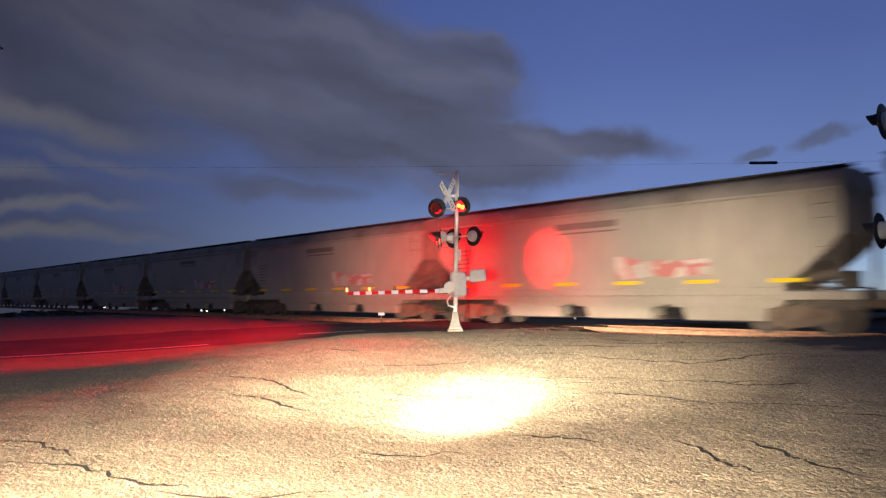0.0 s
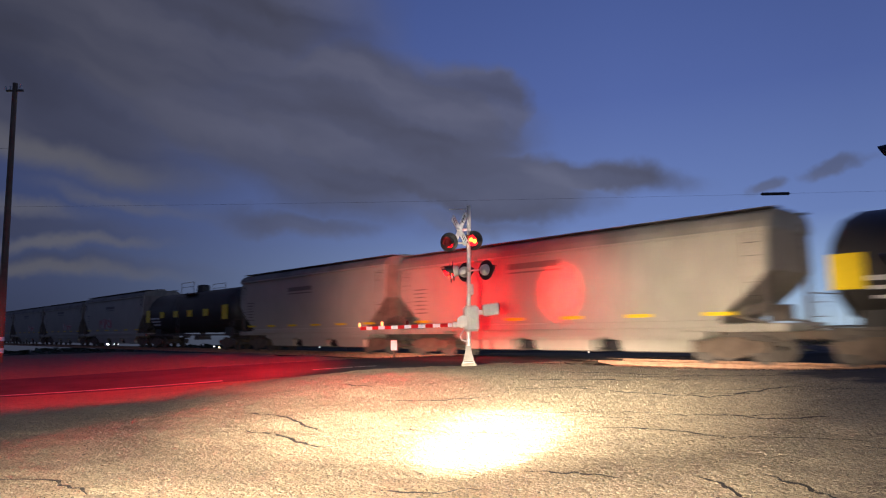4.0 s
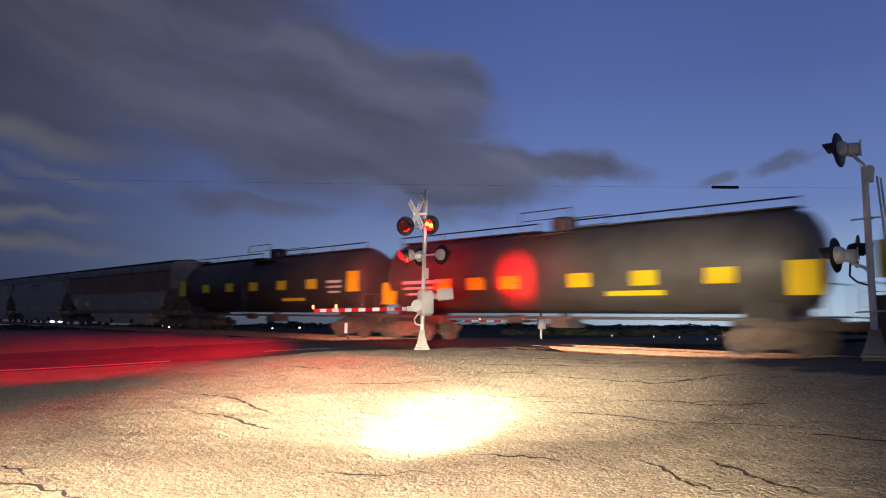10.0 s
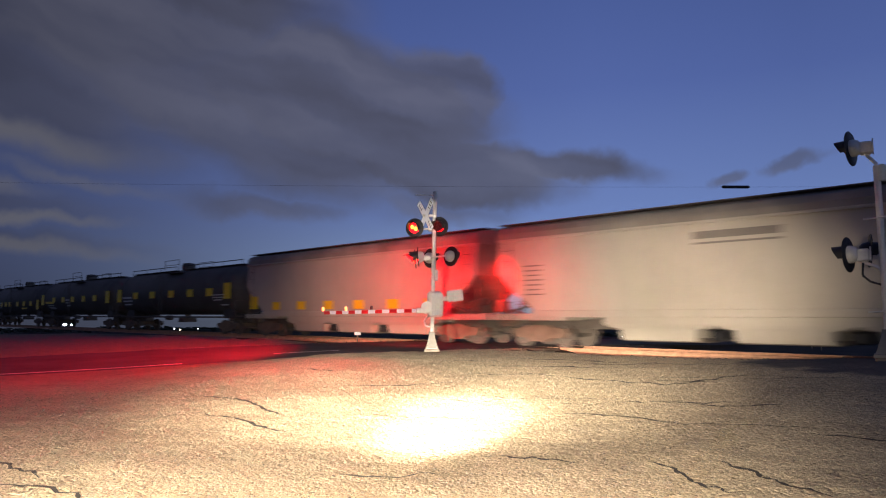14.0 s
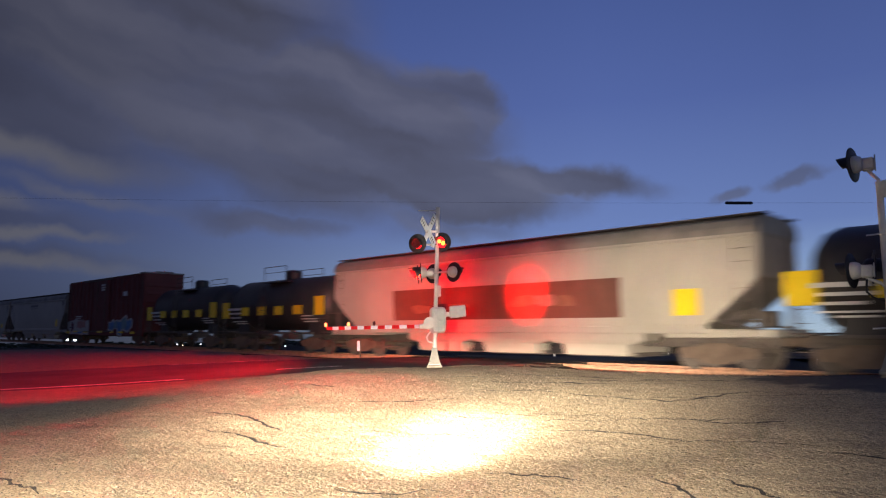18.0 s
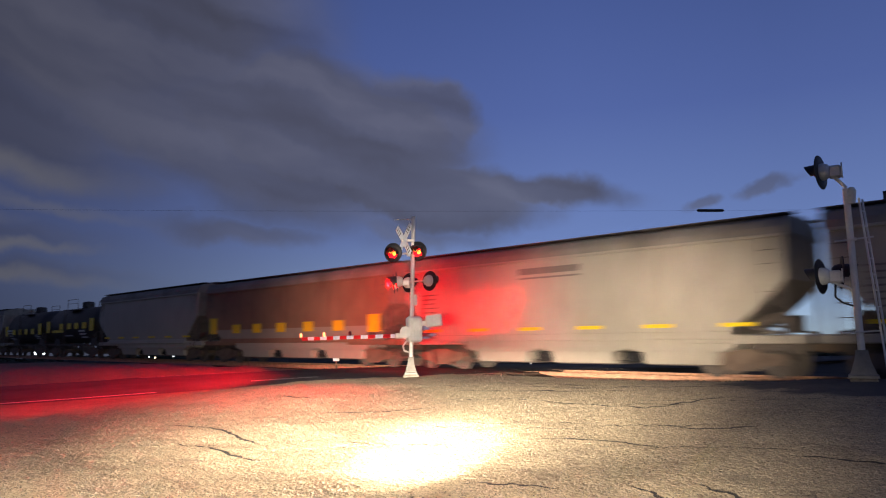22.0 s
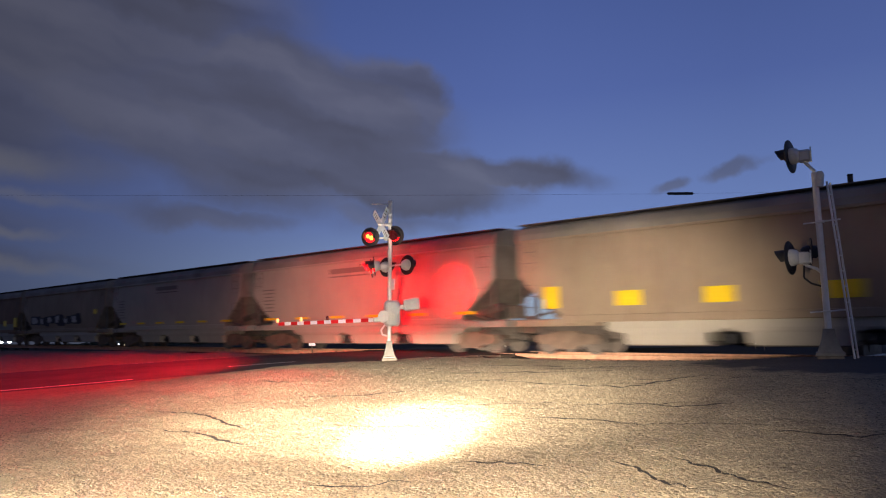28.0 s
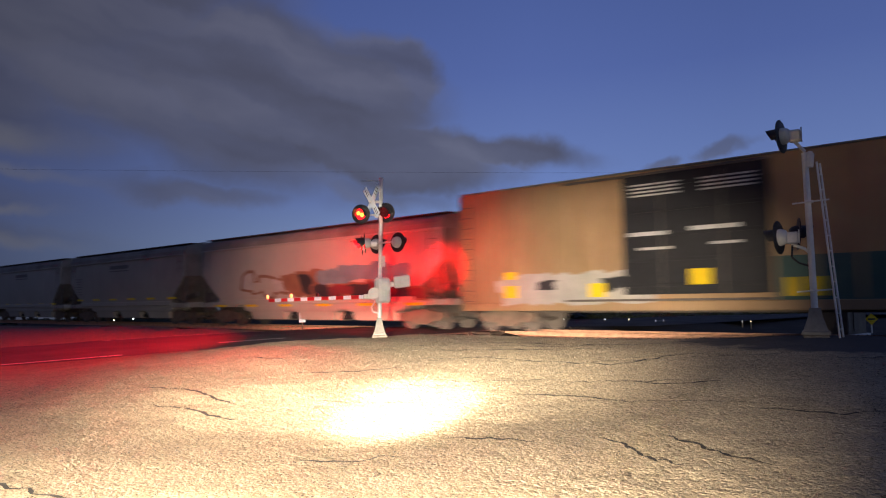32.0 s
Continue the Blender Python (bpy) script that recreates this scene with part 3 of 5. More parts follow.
def ribbon(points, width, lift, samples=14):
    """A flat strip along points that lies on the ground."""
    s = Shape()
    vs = []
    pts = [Vector((x, y, 0)) for x, y in points]
    line = [pts[i].lerp(pts[i + 1], k / samples) for i in range(len(pts) - 1) for k in range(samples)] + [pts[-1]]
    for i, p in enumerate(line):
        d = (line[min(i + 1, len(line) - 1)] - line[max(i - 1, 0)]).normalized()
        w = width(i / len(line)) if callable(width) else width
        for e in (-0.5, 0.5):
            a = p + Vector((-d.y, d.x, 0)) * w * e
            vs.append((a.x, a.y, float(height(a.x, a.y)) + lift))
    return s.add(vs, [(2 * i, 2 * i + 1, 2 * i + 3, 2 * i + 2) for i in range(len(line) - 1)])


def road():
    a, d = ROAD_AT, ROAD_DIR
    side = Vector((-d.y, d.x, 0))
    rows, cols = np.arange(-70, 60.1, 0.5), np.linspace(-3.9, 3.9, 14)
    vs = []
    for t in rows:
        for c in cols:
            p = a + d * float(t) + side * float(c)
            vs.append((p.x, p.y, float(height(p.x, p.y, False)) + 0.012 + 0.03 * (1 - (c / 3.9) ** 2)))
    n = len(cols)
    s = Shape().add(vs, [(i * n + j, i * n + j + 1, (i + 1) * n + j + 1, (i + 1) * n + j) for i in range(len(rows) - 1) for j in range(n - 1)])
    solid("road", s, M["asphalt"], "dark asphalt road that crosses the railway", "road", kind="structure", smooth=True)
    for name, t0, t1, c, w in (("edge_line", -10.5, -3.6, -3.5, 0.14), ("edge_line", -0.6, 1.6, -2.1, 0.14), ("edge_line", -3.0, 1.5, 3.4, 0.13)):
        p, q = a + d * t0 + side * c, a + d * t1 + side * c
        vs = []
        for k in range(21):
            e = p.lerp(q, k / 20)
            for sg in (-0.5, 0.5):
                b = e + side * w * sg
                cc = (b - a).dot(side)
                vs.append((b.x, b.y, float(height(b.x, b.y, False)) + 0.018 + 0.03 * (1 - (cc / 3.9) ** 2)))
        solid("trim_" + name, Shape().add(vs, [(2 * i, 2 * i + 1, 2 * i + 3, 2 * i + 2) for i in range(20)]), M["line"], "worn white painted road line", "road line", kind="structure")


def cracks():
    rnd = random.Random(5)
    runs = [[(-4.1, 12.7), (-3.3, 12.0), (-2.8, 11.5), (-2.37, 10.7), (-2.0, 10.2)], [(-3.3, 10.5), (-2.6, 10.0), (-2.1, 9.2), (-1.7, 8.9)],
            [(2.15, 6.8), (2.3, 6.4), (2.36, 5.9), (2.5, 5.6)], [(2.8, 6.7), (2.95, 6.2), (3.0, 5.8), (3.2, 5.4)],
            [(-2.6, 16.1), (-2.3, 15.7), (-1.9, 15.4)], [(1.9, 14.0), (3.2, 12.4), (4.0, 11.4), (4.9, 11.7), (5.7, 12.2)],
            [(-4.2, 6.5), (-3.3, 6.3), (-2.5, 5.7), (-2.0, 5.5)], [(-5.0, 7.4), (-4.1, 7.2), (-3.5, 6.6)], [(-2.2, 5.4), (-1.5, 5.2), (-0.9, 5.3)],
            [(1.2, 15.4), (2.6, 15.0), (4.2, 14.2), (5.2, 13.6)], [(2.4, 16.4), (3.8, 15.4), (5.0, 14.6)], [(0.6, 7.2), (1.1, 7.0), (1.5, 6.7)],
            [(1.7, 9.3), (2.6, 8.9), (3.1, 8.3)], [(3.4, 9.9), (4.2, 9.3), (4.8, 9.2)], [(-1.4, 13.2), (-0.3, 12.8), (0.6, 12.9)], [(4.3, 7.7), (5.0, 7.0), (5.5, 6.9)],
            [(2.1, 17.5), (4.0, 16.2), (6.2, 14.4), (8.0, 13.2)], [(-0.8, 6.6), (-0.3, 6.4), (0.2, 6.5)]]
    for _ in range(20):                       # thin breaks that run along the rise below the track
        x, y, n = rnd.uniform(-1.5, 8.5), rnd.uniform(8.5, 18.0), rnd.randint(3, 6)
        if x * NV.x + y * NV.y < 16.5:
            runs.append([(x + 0.45 * k, y - 0.16 * k + rnd.uniform(-0.12, 0.12)) for k in range(n)])
    for run in runs:
        fine = []
        for (x0, y0), (x1, y1) in zip(run, run[1:]):
            for k in range(6):
                f = k / 6
                fine.append((x0 + (x1 - x0) * f + rnd.uniform(-0.035, 0.035), y0 + (y1 - y0) * f + rnd.uniform(-0.045, 0.045)))
        fine.append(run[-1])
        ws = [rnd.uniform(0.35, 1.0) for _ in range(40)]
        far = sum(y for _, y in run) / len(run)
        slim = 1.0 if run in runs[:18] else 0.55
        s = ribbon(fine, lambda f: slim * (0.022 + 0.0045 * far) * ws[int(f * 39)] * (0.15 + min(1, 5 * f) * min(1, 5 * (1 - f))), 0.008, 3)
        solid("trim_crack", s, M["crack"], "dark open crack in the worn ground", "crack", kind="structure")


def pebbles(name, count, place, size, material, label, seed):
    rng = np.random.default_rng(seed)
    xy = place(rng, count)
    count = len(xy)
    hz = height(xy[:, 0], xy[:, 1])
    base = np.array([(1, 0, 0), (0, 1, 0), (-1, 0, 0), (0, -1, 0), (0, 0, 1), (0, 0, -1)], float)
    faces = [(0, 1, 4), (1, 2, 4), (2, 3, 4), (3, 0, 4), (1, 0, 5), (2, 1, 5), (3, 2, 5), (0, 3, 5)]
    r = size[0] + (size[1] - size[0]) * rng.random(count) ** 2
    a = rng.random(count) * 6.28
    c, sn = np.cos(a)[:, None], np.sin(a)[:, None]
    b = base[None] * (r[:, None, None] * rng.uniform(0.6, 1.2, (count, 6, 3)))
    b[:, :, 2] *= 0.75
    v = np.stack([b[:, :, 0] * c - b[:, :, 1] * sn + xy[:, 0, None], b[:, :, 0] * sn + b[:, :, 1] * c + xy[:, 1, None], b[:, :, 2] + (hz + r * 0.15)[:, None]], -1).reshape(-1, 3).tolist()
    f = (np.array(faces)[None] + 6 * np.arange(count)[:, None, None]).reshape(-1, 3).tolist()
    me = bpy.data.meshes.new(name)
    me.from_pydata(v, [], f)
    me.materials.append(material)
    tagged(new(name, me), label, "gravel", kind="stuff")


def lot(rng, n):
    y = 0.6 + 19.6 * rng.random(n) ** 1.2
    x = (rng.random(n) - 0.5) * (3.0 + 1.35 * y) + 0.05 * y
    across = (x - ROAD_AT.x) * -ROAD_DIR.y + (y - ROAD_AT.y) * ROAD_DIR.x
    along = (x - ROAD_AT.x) * ROAD_DIR.x + (y - ROAD_AT.y) * ROAD_DIR.y
    keep = across < -8.4 + 4.6 * ease(along, -4.6, 1.0) - 0.4        # the shoulder is swept clean
    keep &= ((x - 10.6) / 4.2) ** 2 + ((y - 13.3) / 3.9) ** 2 > 1
    return np.stack([x, y], -1)[keep]


def verge(rng, n):
    s, p = rng.uniform(-22, 20, n), 15.8 + 2.8 * rng.random(n)
    return np.stack([NV.x * p + U.x * s, NV.y * p + U.y * s], -1)


def bed(rng, n):
    s, p = rng.uniform(-24, 60, n), rng.uniform(18.2, 24.4, n)
    return np.stack([NV.x * p + U.x * s, NV.y * p + U.y * s], -1)


ground()
road()
cracks()
pebbles("gravel", 42000, lot, (0.006, 0.018), M["stone"], "loose pale stones scattered over the worn ground", 1)
pebbles("gravel", 2600, verge, (0.01, 0.045), M["stone"], "loose stones along the edge of the track bed", 2)
pebbles("ballast", 9000, bed, (0.02, 0.05), M["ballast"], "dark crushed-stone ballast round the ties", 3)


# ---- track ----
def track():
    m = Matrix.Translation(on_track(0)) @ pose(0, 0, 0, 0, 0, 90 + YAW)
    root = thing("railway_track", "railway track with rusty rails on wooden ties", "railway track", m=m)
    prof = [(-0.075, 0.0), (0.075, 0.0), (0.075, 0.012), (0.022, 0.035), (0.014, 0.06), (0.014, 0.13), (0.036, 0.148), (0.036, 0.19), (-0.036, 0.19), (-0.036, 0.148), (-0.014, 0.13), (-0.014, 0.06), (-0.022, 0.035), (-0.075, 0.012)]
    for y in (-0.755, 0.755):
        s = Shape()
        n = len(prof)
        vs = [(x, y + a, ZR - 0.19 + b) for x in (-150.0, 900.0) for a, b in prof]
        s.add(vs, [(k, (k + 1) % n, n + (k + 1) % n, n + k) for k in range(n)] + [tuple(range(n)), tuple(range(n, 2 * n))])
        part("rail", s, M["rail"], root)
    tie = Shape().box((0, 0, ZR - 0.28), (0.23, 2.6, 0.18), 0.015).mesh("tie", M["tie"])
    for k in range(150):
        o = new("tie", tie)
        o.parent = root
        o.location.x = -28 + 0.5 * k
    deck = Shape()
    for y0, y1 in ((-1.75, -0.84), (-0.64, 0.64), (0.84, 1.75)):
        deck = Shape().box((19.1, (y0 + y1) / 2, ZR - 0.11), (8.8, y1 - y0, 0.2), 0.02)
        part("crossing_panel", deck, M["tie"], root, "dark timber crossing panel between the rails")


track()


# ---- crossing signals ----
MAST = Vector((0.33, 21.2, 0.0))
FLAPS = []           # added shutter, its hinge pose in the signal's space, phase


def lamp_head(root, at, yaw, phase, lit=True, pitch=4, box=True, disc=0.30):
    """A flashing lamp unit: black disc, visor, housing, lens; an added shutter swings up under the visor to imitate
    flashing.
    at: the lens's middle in the signal's space; yaw: the way it faces (0 is towards -y)."""
    m = pose(*at, 0, 0, yaw) @ pose(0, 0, 0, pitch)

    def put(name, s, mat, label="", smooth=True):
        o = part(name, s, mat, root, label, smooth)
        o.matrix_local = m
        return o
    head = put("backing_disc", Shape().lathe((0, 0, 0), (0, -1, 0), [(-0.012, disc * 0.98), (-0.006, disc), (0.004, disc), (0.008, disc * 0.97)], 32), M["black"], "round black signal backing disc")
    hous = put("lamp_housing", Shape().lathe((0, 0.01, 0), (0, 1, 0), [(0.0, 0.17), (0.05, 0.17), (0.13, 0.14), (0.17, 0.09)], 24), M["case"] if box else M["black"])
    n, vs, fs = 16, [], []
    for k in range(n + 1):
        a = radians(-25 + 230 * k / n)
        for r in (0.165, 0.175):
            vs.append((r * math.cos(a), 0.0, r * math.sin(a)))
            vs.append((r * math.cos(a), -0.28 + 0.10 * (1 - math.sin(a)), r * math.sin(a)))
    for k in range(n):
        i, j = 4 * k, 4 * k + 4
        fs += [(i, i + 1, j + 1, j), (i + 2, j + 2, j + 3, i + 3), (i + 1, i + 3, j + 3, j + 1), (i, j, j + 2, i + 2)]
    put("visor", Shape().add(vs, fs), M["black"])
    if not lit:
        put("lens", Shape().lathe((0, -0.012, 0), (0, -1, 0), [(0.0, 0.15), (0.02, 0.14), (0.03, 0.08)], 24), M["lens_off"])
        return m
    put("lens", Shape().lathe((0, -0.012, 0), (0, -1, 0), [(0.0, 0.162), (0.02, 0.152), (0.030, 0.10), (0.034, 0.04)], 24), M["lens_on"], "red signal lens")
    put("lamp_core", Shape().lathe((-0.062, -0.044, 0.028), (0, -1, 0), [(0.0, 0.062), (0.006, 0.052), (0.008, 0.02)], 16).lathe((0.056, -0.046, -0.03), (0, -1, 0), [(0.0, 0.068), (0.006, 0.058), (0.008, 0.02)], 16), M["lens_hot"], "bright lamp core")
    # added disc that blocks the lens, since the lamp itself never switches off
    if phase is not None:
        flap = part("shutter", Shape().lathe((0, 0, -0.155), (0, -1, 0), [(0.0, 0.158), (0.006, 0.158)], 24), M["lens_off"], root, "added dark red shutter that stands in for the lens going dark", True)
        hinge = m @ pose(0, -0.075, 0.157)
        flap.matrix_local = hinge
        FLAPS.append((flap, hinge, phase))
    return m


def bolted_base(root, r=0.165):
    part("footing", Shape().box((0, 0, 0.02), (0.46, 0.46, 0.12), 0.02), M["footing"], root, "rough concrete footing")
    s = Shape()
    rings = ((0.08, 1.15), (0.13, 1.15), (0.15, 1.0), (0.40, 0.62), (0.56, 0.48), (0.60, 0.48))
    vs = [(a * w * r, b * w * r, z) for z, w in rings for a, b in ((-1, -1), (1, -1), (1, 1), (-1, 1))]
    s.add(vs, [(4 * j + i, 4 * j + (i + 1) % 4, 4 * j + 4 + (i + 1) % 4, 4 * j + 4 + i) for j in range(5) for i in range(4)] + [(0, 1, 2, 3), (20, 21, 22, 23)])
    part("base", s, M["cast"], root, "pale cast metal base")
    for x in (-0.14, 0.14):
        for y in (-0.14, 0.14):
            part("bolt", Shape().rod((x, y, 0.13), (x, y, 0.21), 0.022, n=6), M["steel"], root)


def crossing_signal():
    z0 = float(height(MAST.x, MAST.y)) - 0.01
    root = thing("crossing_signal", "aluminium crossing signal mast with flashing lamps and lowered gate", "crossing signal", m=pose(MAST.x, MAST.y, z0))
    bolted_base(root)
    part("mast", Shape().rod((0, 0, 0.35), (0.11, 0, 4.86), 0.065, 0.062, 16).lathe((0.11, 0, 4.86), (0, 0, 1), [(0, 0.07), (0.03, 0.07), (0.05, 0.03)], 16), M["alu"], root, "aluminium mast", True)
    # upper pair turned to the side street
    m = pose(0.0, 0, 3.76, 0, 0, -24)
    arm = Shape().rod((-0.50, 0.12, 0), (0.32, 0.12, 0), 0.03).box((0, 0.06, 0), (0.22, 0.2, 0.2), 0.02)
    part("cross_arm", arm, M["alu"], root, smooth=True).matrix_local = m
    lamp_head(root, m @ Vector((-0.52, -0.12, 0.02)), -24, 1)
    lamp_head(root, m @ Vector((0.24, 0.02, 0.04)), -24, 0)
    # lower pair towards the road, seen edge on
    m2 = pose(-0.06, 0, 2.84, 0, 0, -92)
    part("cross_arm", Shape().rod((-0.46, -0.20, 0), (0.46, -0.20, 0), 0.03).box((0, -0.09, 0), (0.16, 0.24, 0.16), 0.02), M["alu"], root, smooth=True).matrix_local = m2
    for x, ph in ((-0.42, 1), (0.42, 0)):
        lamp_head(root, m2 @ Vector((x, -0.34 if x > 0 else -0.46, 0.0)), -92, ph)
    # back pair over the track
    m3 = pose(0.07, 0, 2.86, 0, 0, 132)
    part("cross_arm", Shape().rod((-0.55, 0.10, 0), (0.40, 0.10, 0), 0.026), M["alu"], root, smooth=True).matrix_local = m3
    for x, ph in ((-0.62, 0), (0.30, 1)):
        lamp_head(root, m3 @ Vector((x, -0.12, 0.0)), 132, ph, pitch=2)
    # crossbuck
    cb = pose(-0.20, -0.10, 4.13, 0, 0, -60)
    for turn in (48, -48):
        t = cb @ pose(0, 0 if turn > 0 else 0.012, 0, 0, turn, 0)
        b = part("crossbuck_blade", Shape().box((0, 0, 0), (1.22, 0.008, 0.215), 0.003), M["white"], root, "white crossbuck blade")
        b.matrix_local = t
        for x in (-0.50, -0.40, -0.30, 0.30, 0.40, 0.50):
            part("lettering", Shape().box((0, 0, 0), (0.026, 0.003, 0.11), 0.0), M["black"], root, "black upright bars of lettering").matrix_local = t @ pose(x, -0.006, 0)
    part("crossbuck_bracket", Shape().box((-0.08, -0.08, 4.13), (0.4, 0.06, 0.08), 0.01), M["alu"], root)
    # gate mechanism, counterweight and arm along the track
    g = pose(0.02, -0.16, 1.42, 0, 0, 18)
    part("gate_mechanism", Shape().box((0.08, 0, 0), (0.46, 0.36, 0.78), 0.12), M["case"], root, "grey metal gate mechanism case").matrix_local = g
    part("mechanism_door", Shape().box((0.08, -0.18, 0), (0.36, 0.02, 0.66), 0.01), M["case"], root).matrix_local = g
    part("door_latch", Shape().box((0.1, -0.2, 0.02), (0.05, 0.03, 0.04), 0.005), M["black"], root).matrix_local = g
    part("conduit", Shape().tube([(-0.12, -0.12, 1.08), (-0.24, -0.12, 0.92), (-0.20, -0.1, 0.78), (0.02, -0.04, 0.72)], 0.025), M["alu"], root, smooth=True)
    part("mechanism_hub", Shape().rod((-0.16, -0.34, 1.34), (-0.16, 0.02, 1.34), 0.17, n=20).rod((0.2, -0.36, 1.52), (0.2, 0.02, 1.52), 0.14, n=20), M["case"], root, "round cast bosses", True)
    part("junction_box", Shape().box((0.13, -0.12, 2.3), (0.13, 0.14, 0.34), 0.02), M["case"], root, "small grey junction box")
    part("counterweight_arm", Shape().box((0.42, -0.05, 1.60), (0.62, 0.03, 0.14), 0.01), M["case"], root)
    part("counterweight", Shape().box((0.70, -0.08, 1.68), (0.50, 0.14, 0.36), 0.03, pose(0, 0, 0, 0, -6, 0)), M["case"], root, "grey counterweight plates")
    d = Vector((U.x, U.y, -0.012))
    hub = Vector((-0.16, 0.0, 1.24))
    part("gate_hub", Shape().rod(hub - Vector((0.0, 0.1, 0)), hub + Vector((0, 0.12, 0)), 0.11, n=16).box(hub + d * 0.25, (0.3, 0.3, 0.16), 0.03), M["case"], root, smooth=True)
    turn = pose(0, 0, 0, 0, 0, 90 + YAW)
    arm = part("gate_arm", Shape().box((0, 0, 0), (0.4, 0.05, 0.115), 0.01), M["white"], root, "striped gate arm lowered over the road")
    arm.matrix_local = Matrix.Translation(hub + d * 0.45) @ turn @ pose(0, 0, 0, 0, 0.7, 0)
    red = Shape().box((0, 0, 0), (0.36, 0.03, 0.115), 0.006).mesh("stripe", M["red"])
    whi = Shape().box((0, 0, 0), (0.36, 0.03, 0.115), 0.006).mesh("stripe", M["white"])
    for k in range(13):
        o = part("stripe", red if k % 2 == 0 else whi, None, arm)
        o.location.x = 0.38 + 0.36 * k
    for k, x in enumerate((2.2, 3.6, 4.95)):
        part("gate_lamp", Shape().lathe((x, 0, 0.06), (0, 0, 1), [(0, 0.035), (0.05, 0.05), (0.12, 0.045), (0.14, 0.02)], 12), M["gate_red"] if k else M["lens_off"], arm, "red gate lamp", True)
    part("top_conduit", Shape().tube([(0.10, 0, 4.78), (-0.08, 0.02, 4.80), (-0.5, 0.05, 4.80)], 0.012), M["alu"], root, smooth=True)
    return root, z0


SIGNAL, SIGNAL_Z = crossing_signal()
SIGNAL_M = pose(MAST.x, MAST.y, SIGNAL_Z)


# red beams: each starts just in front of its lens, behind the added shutter
m3 = pose(0.07, 0, 2.86, 0, 0, 132)
for x, s, z in ((-0.62, 15.7, 2.72), (0.30, 16.9, 2.62)):
    spot("back_beam", SIGNAL_M @ (m3 @ Vector((x, -0.12 - 0.065, -0.01))), on_track(s, -1.55, z), 22000, 26, 1.0, DEEP_RED, 0.006)
# added unseen red fill clear of the lenses, always on, widens the back glow
spot("back_spill_fill", SIGNAL_M @ (m3 @ Vector((-0.16, -0.72, 0.0))), on_track(17.0, -1.55, 2.2), 700, 130, 1.0, DEEP_RED, 0.25)
m2 = pose(-0.06, 0, 2.84, 0, 0, -92)
for x in (-0.42, 0.42):
    p = SIGNAL_M @ (m2 @ Vector((x, (-0.34 if x > 0 else -0.46) - 0.065, -0.01)))
    spot("road_beam", p, (-13.0, 23.0, -0.6), 28000, 44, 1.0, RED, 0.006, wide=3.4)
# unseen red fill added before the road pair to redden the train's side
spot("lamp_spill_fill", SIGNAL_M @ (m2 @ Vector((0.0, -0.8, 0.0))), on_track(21.0, -1.55, 2.4), 8000, 66, 1.0, DEEP_RED, 0.3)
m1 = pose(0.0, 0, 3.76, 0, 0, -24)
for v in ((-0.52, -0.12, 0.02), (0.24, 0.02, 0.04)):
    p = SIGNAL_M @ (m1 @ (Vector(v) + Vector((0, -0.065, -0.01))))
    spot("street_beam", p, (-9.0, 6.0, 0.0), 7000, 80, 0.9, RED, 0.006)


def side_signal():
    at = polar(34.36, 15.5, 0)
    z0 = float(height(at.x, at.y)) - 0.02
    root = thing("side_signal", "tall grey signal mast with edge-on lamps and a ladder", "crossing signal", m=pose(at.x, at.y, z0, 0, 0, -34.25))
    bolted_base(root, 0.22)
    part("mast", Shape().rod((0, 0, 0.35), (-0.03, 0, 3.72), 0.064, 0.06, 16), M["alu"], root, "galvanised mast", True)
    part("mast_cap", Shape().lathe((0.03, 0, 3.42), (0.12, 0, 1), [(0, 0.085), (0.26, 0.085), (0.32, 0.04)], 14), M["case"], root, smooth=True)
    for z, off in ((4.10, -0.44), (2.03, -0.58)):
        part("lamp_arm", Shape().tube([(-0.02, 0, z - 0.36), (-0.10, 0, z - 0.26), (off + 0.26, 0, z - 0.16), (off + 0.22, 0, z - 0.08)], 0.032, 9), M["alu"], root, smooth=True)
        part("junction_box", Shape().box((off + 0.25, 0, z - 0.02), (0.22, 0.22, 0.24), 0.03), M["case"], root)
        part("box_lid", Shape().box((off + 0.37, 0, z), (0.025, 0.25, 0.27), 0.008), M["case"], root)
        lamp_head(root, (off, 0, z), -106, None, lit=z > 3, pitch=2, disc=0.345)
    lamp_head(root, (-0.22, 0.42, 2.12), 98, None, lit=False, disc=0.33, box=False)
    part("cable_loop", Shape().tube([(-0.34, -0.03, 1.86), (-0.36, -0.03, 1.62), (-0.24, -0.02, 1.50), (-0.02, 0, 1.42)], 0.02), M["black"], root, smooth=True)
    for z in (2.72, 0.94):
        part("step_bracket", Shape().rod((-0.30, 0.0, z - 0.02), (0.36, -0.02, z + 0.02), 0.016).box((0, 0, z), (0.16, 0.16, 0.045), 0.01), M["alu"], root, smooth=True)
    lad = part("ladder", Shape().rod((0.40, -0.16, 0.0), (0.17, -0.10, 3.5), 0.02).rod((0.47, 0.14, 0.0), (0.23, 0.12, 3.5), 0.02), M["alu"], root, "narrow leaning ladder", True)
    for k in range(11):
        f = (k + 0.6) / 11.4
        part("rung", Shape().rod((0.40 - 0.23 * f, -0.16 + 0.06 * f, 3.5 * f), (0.47 - 0.24 * f, 0.14 - 0.02 * f, 3.5 * f), 0.011, n=6), M["alu"], lad)


side_signal()


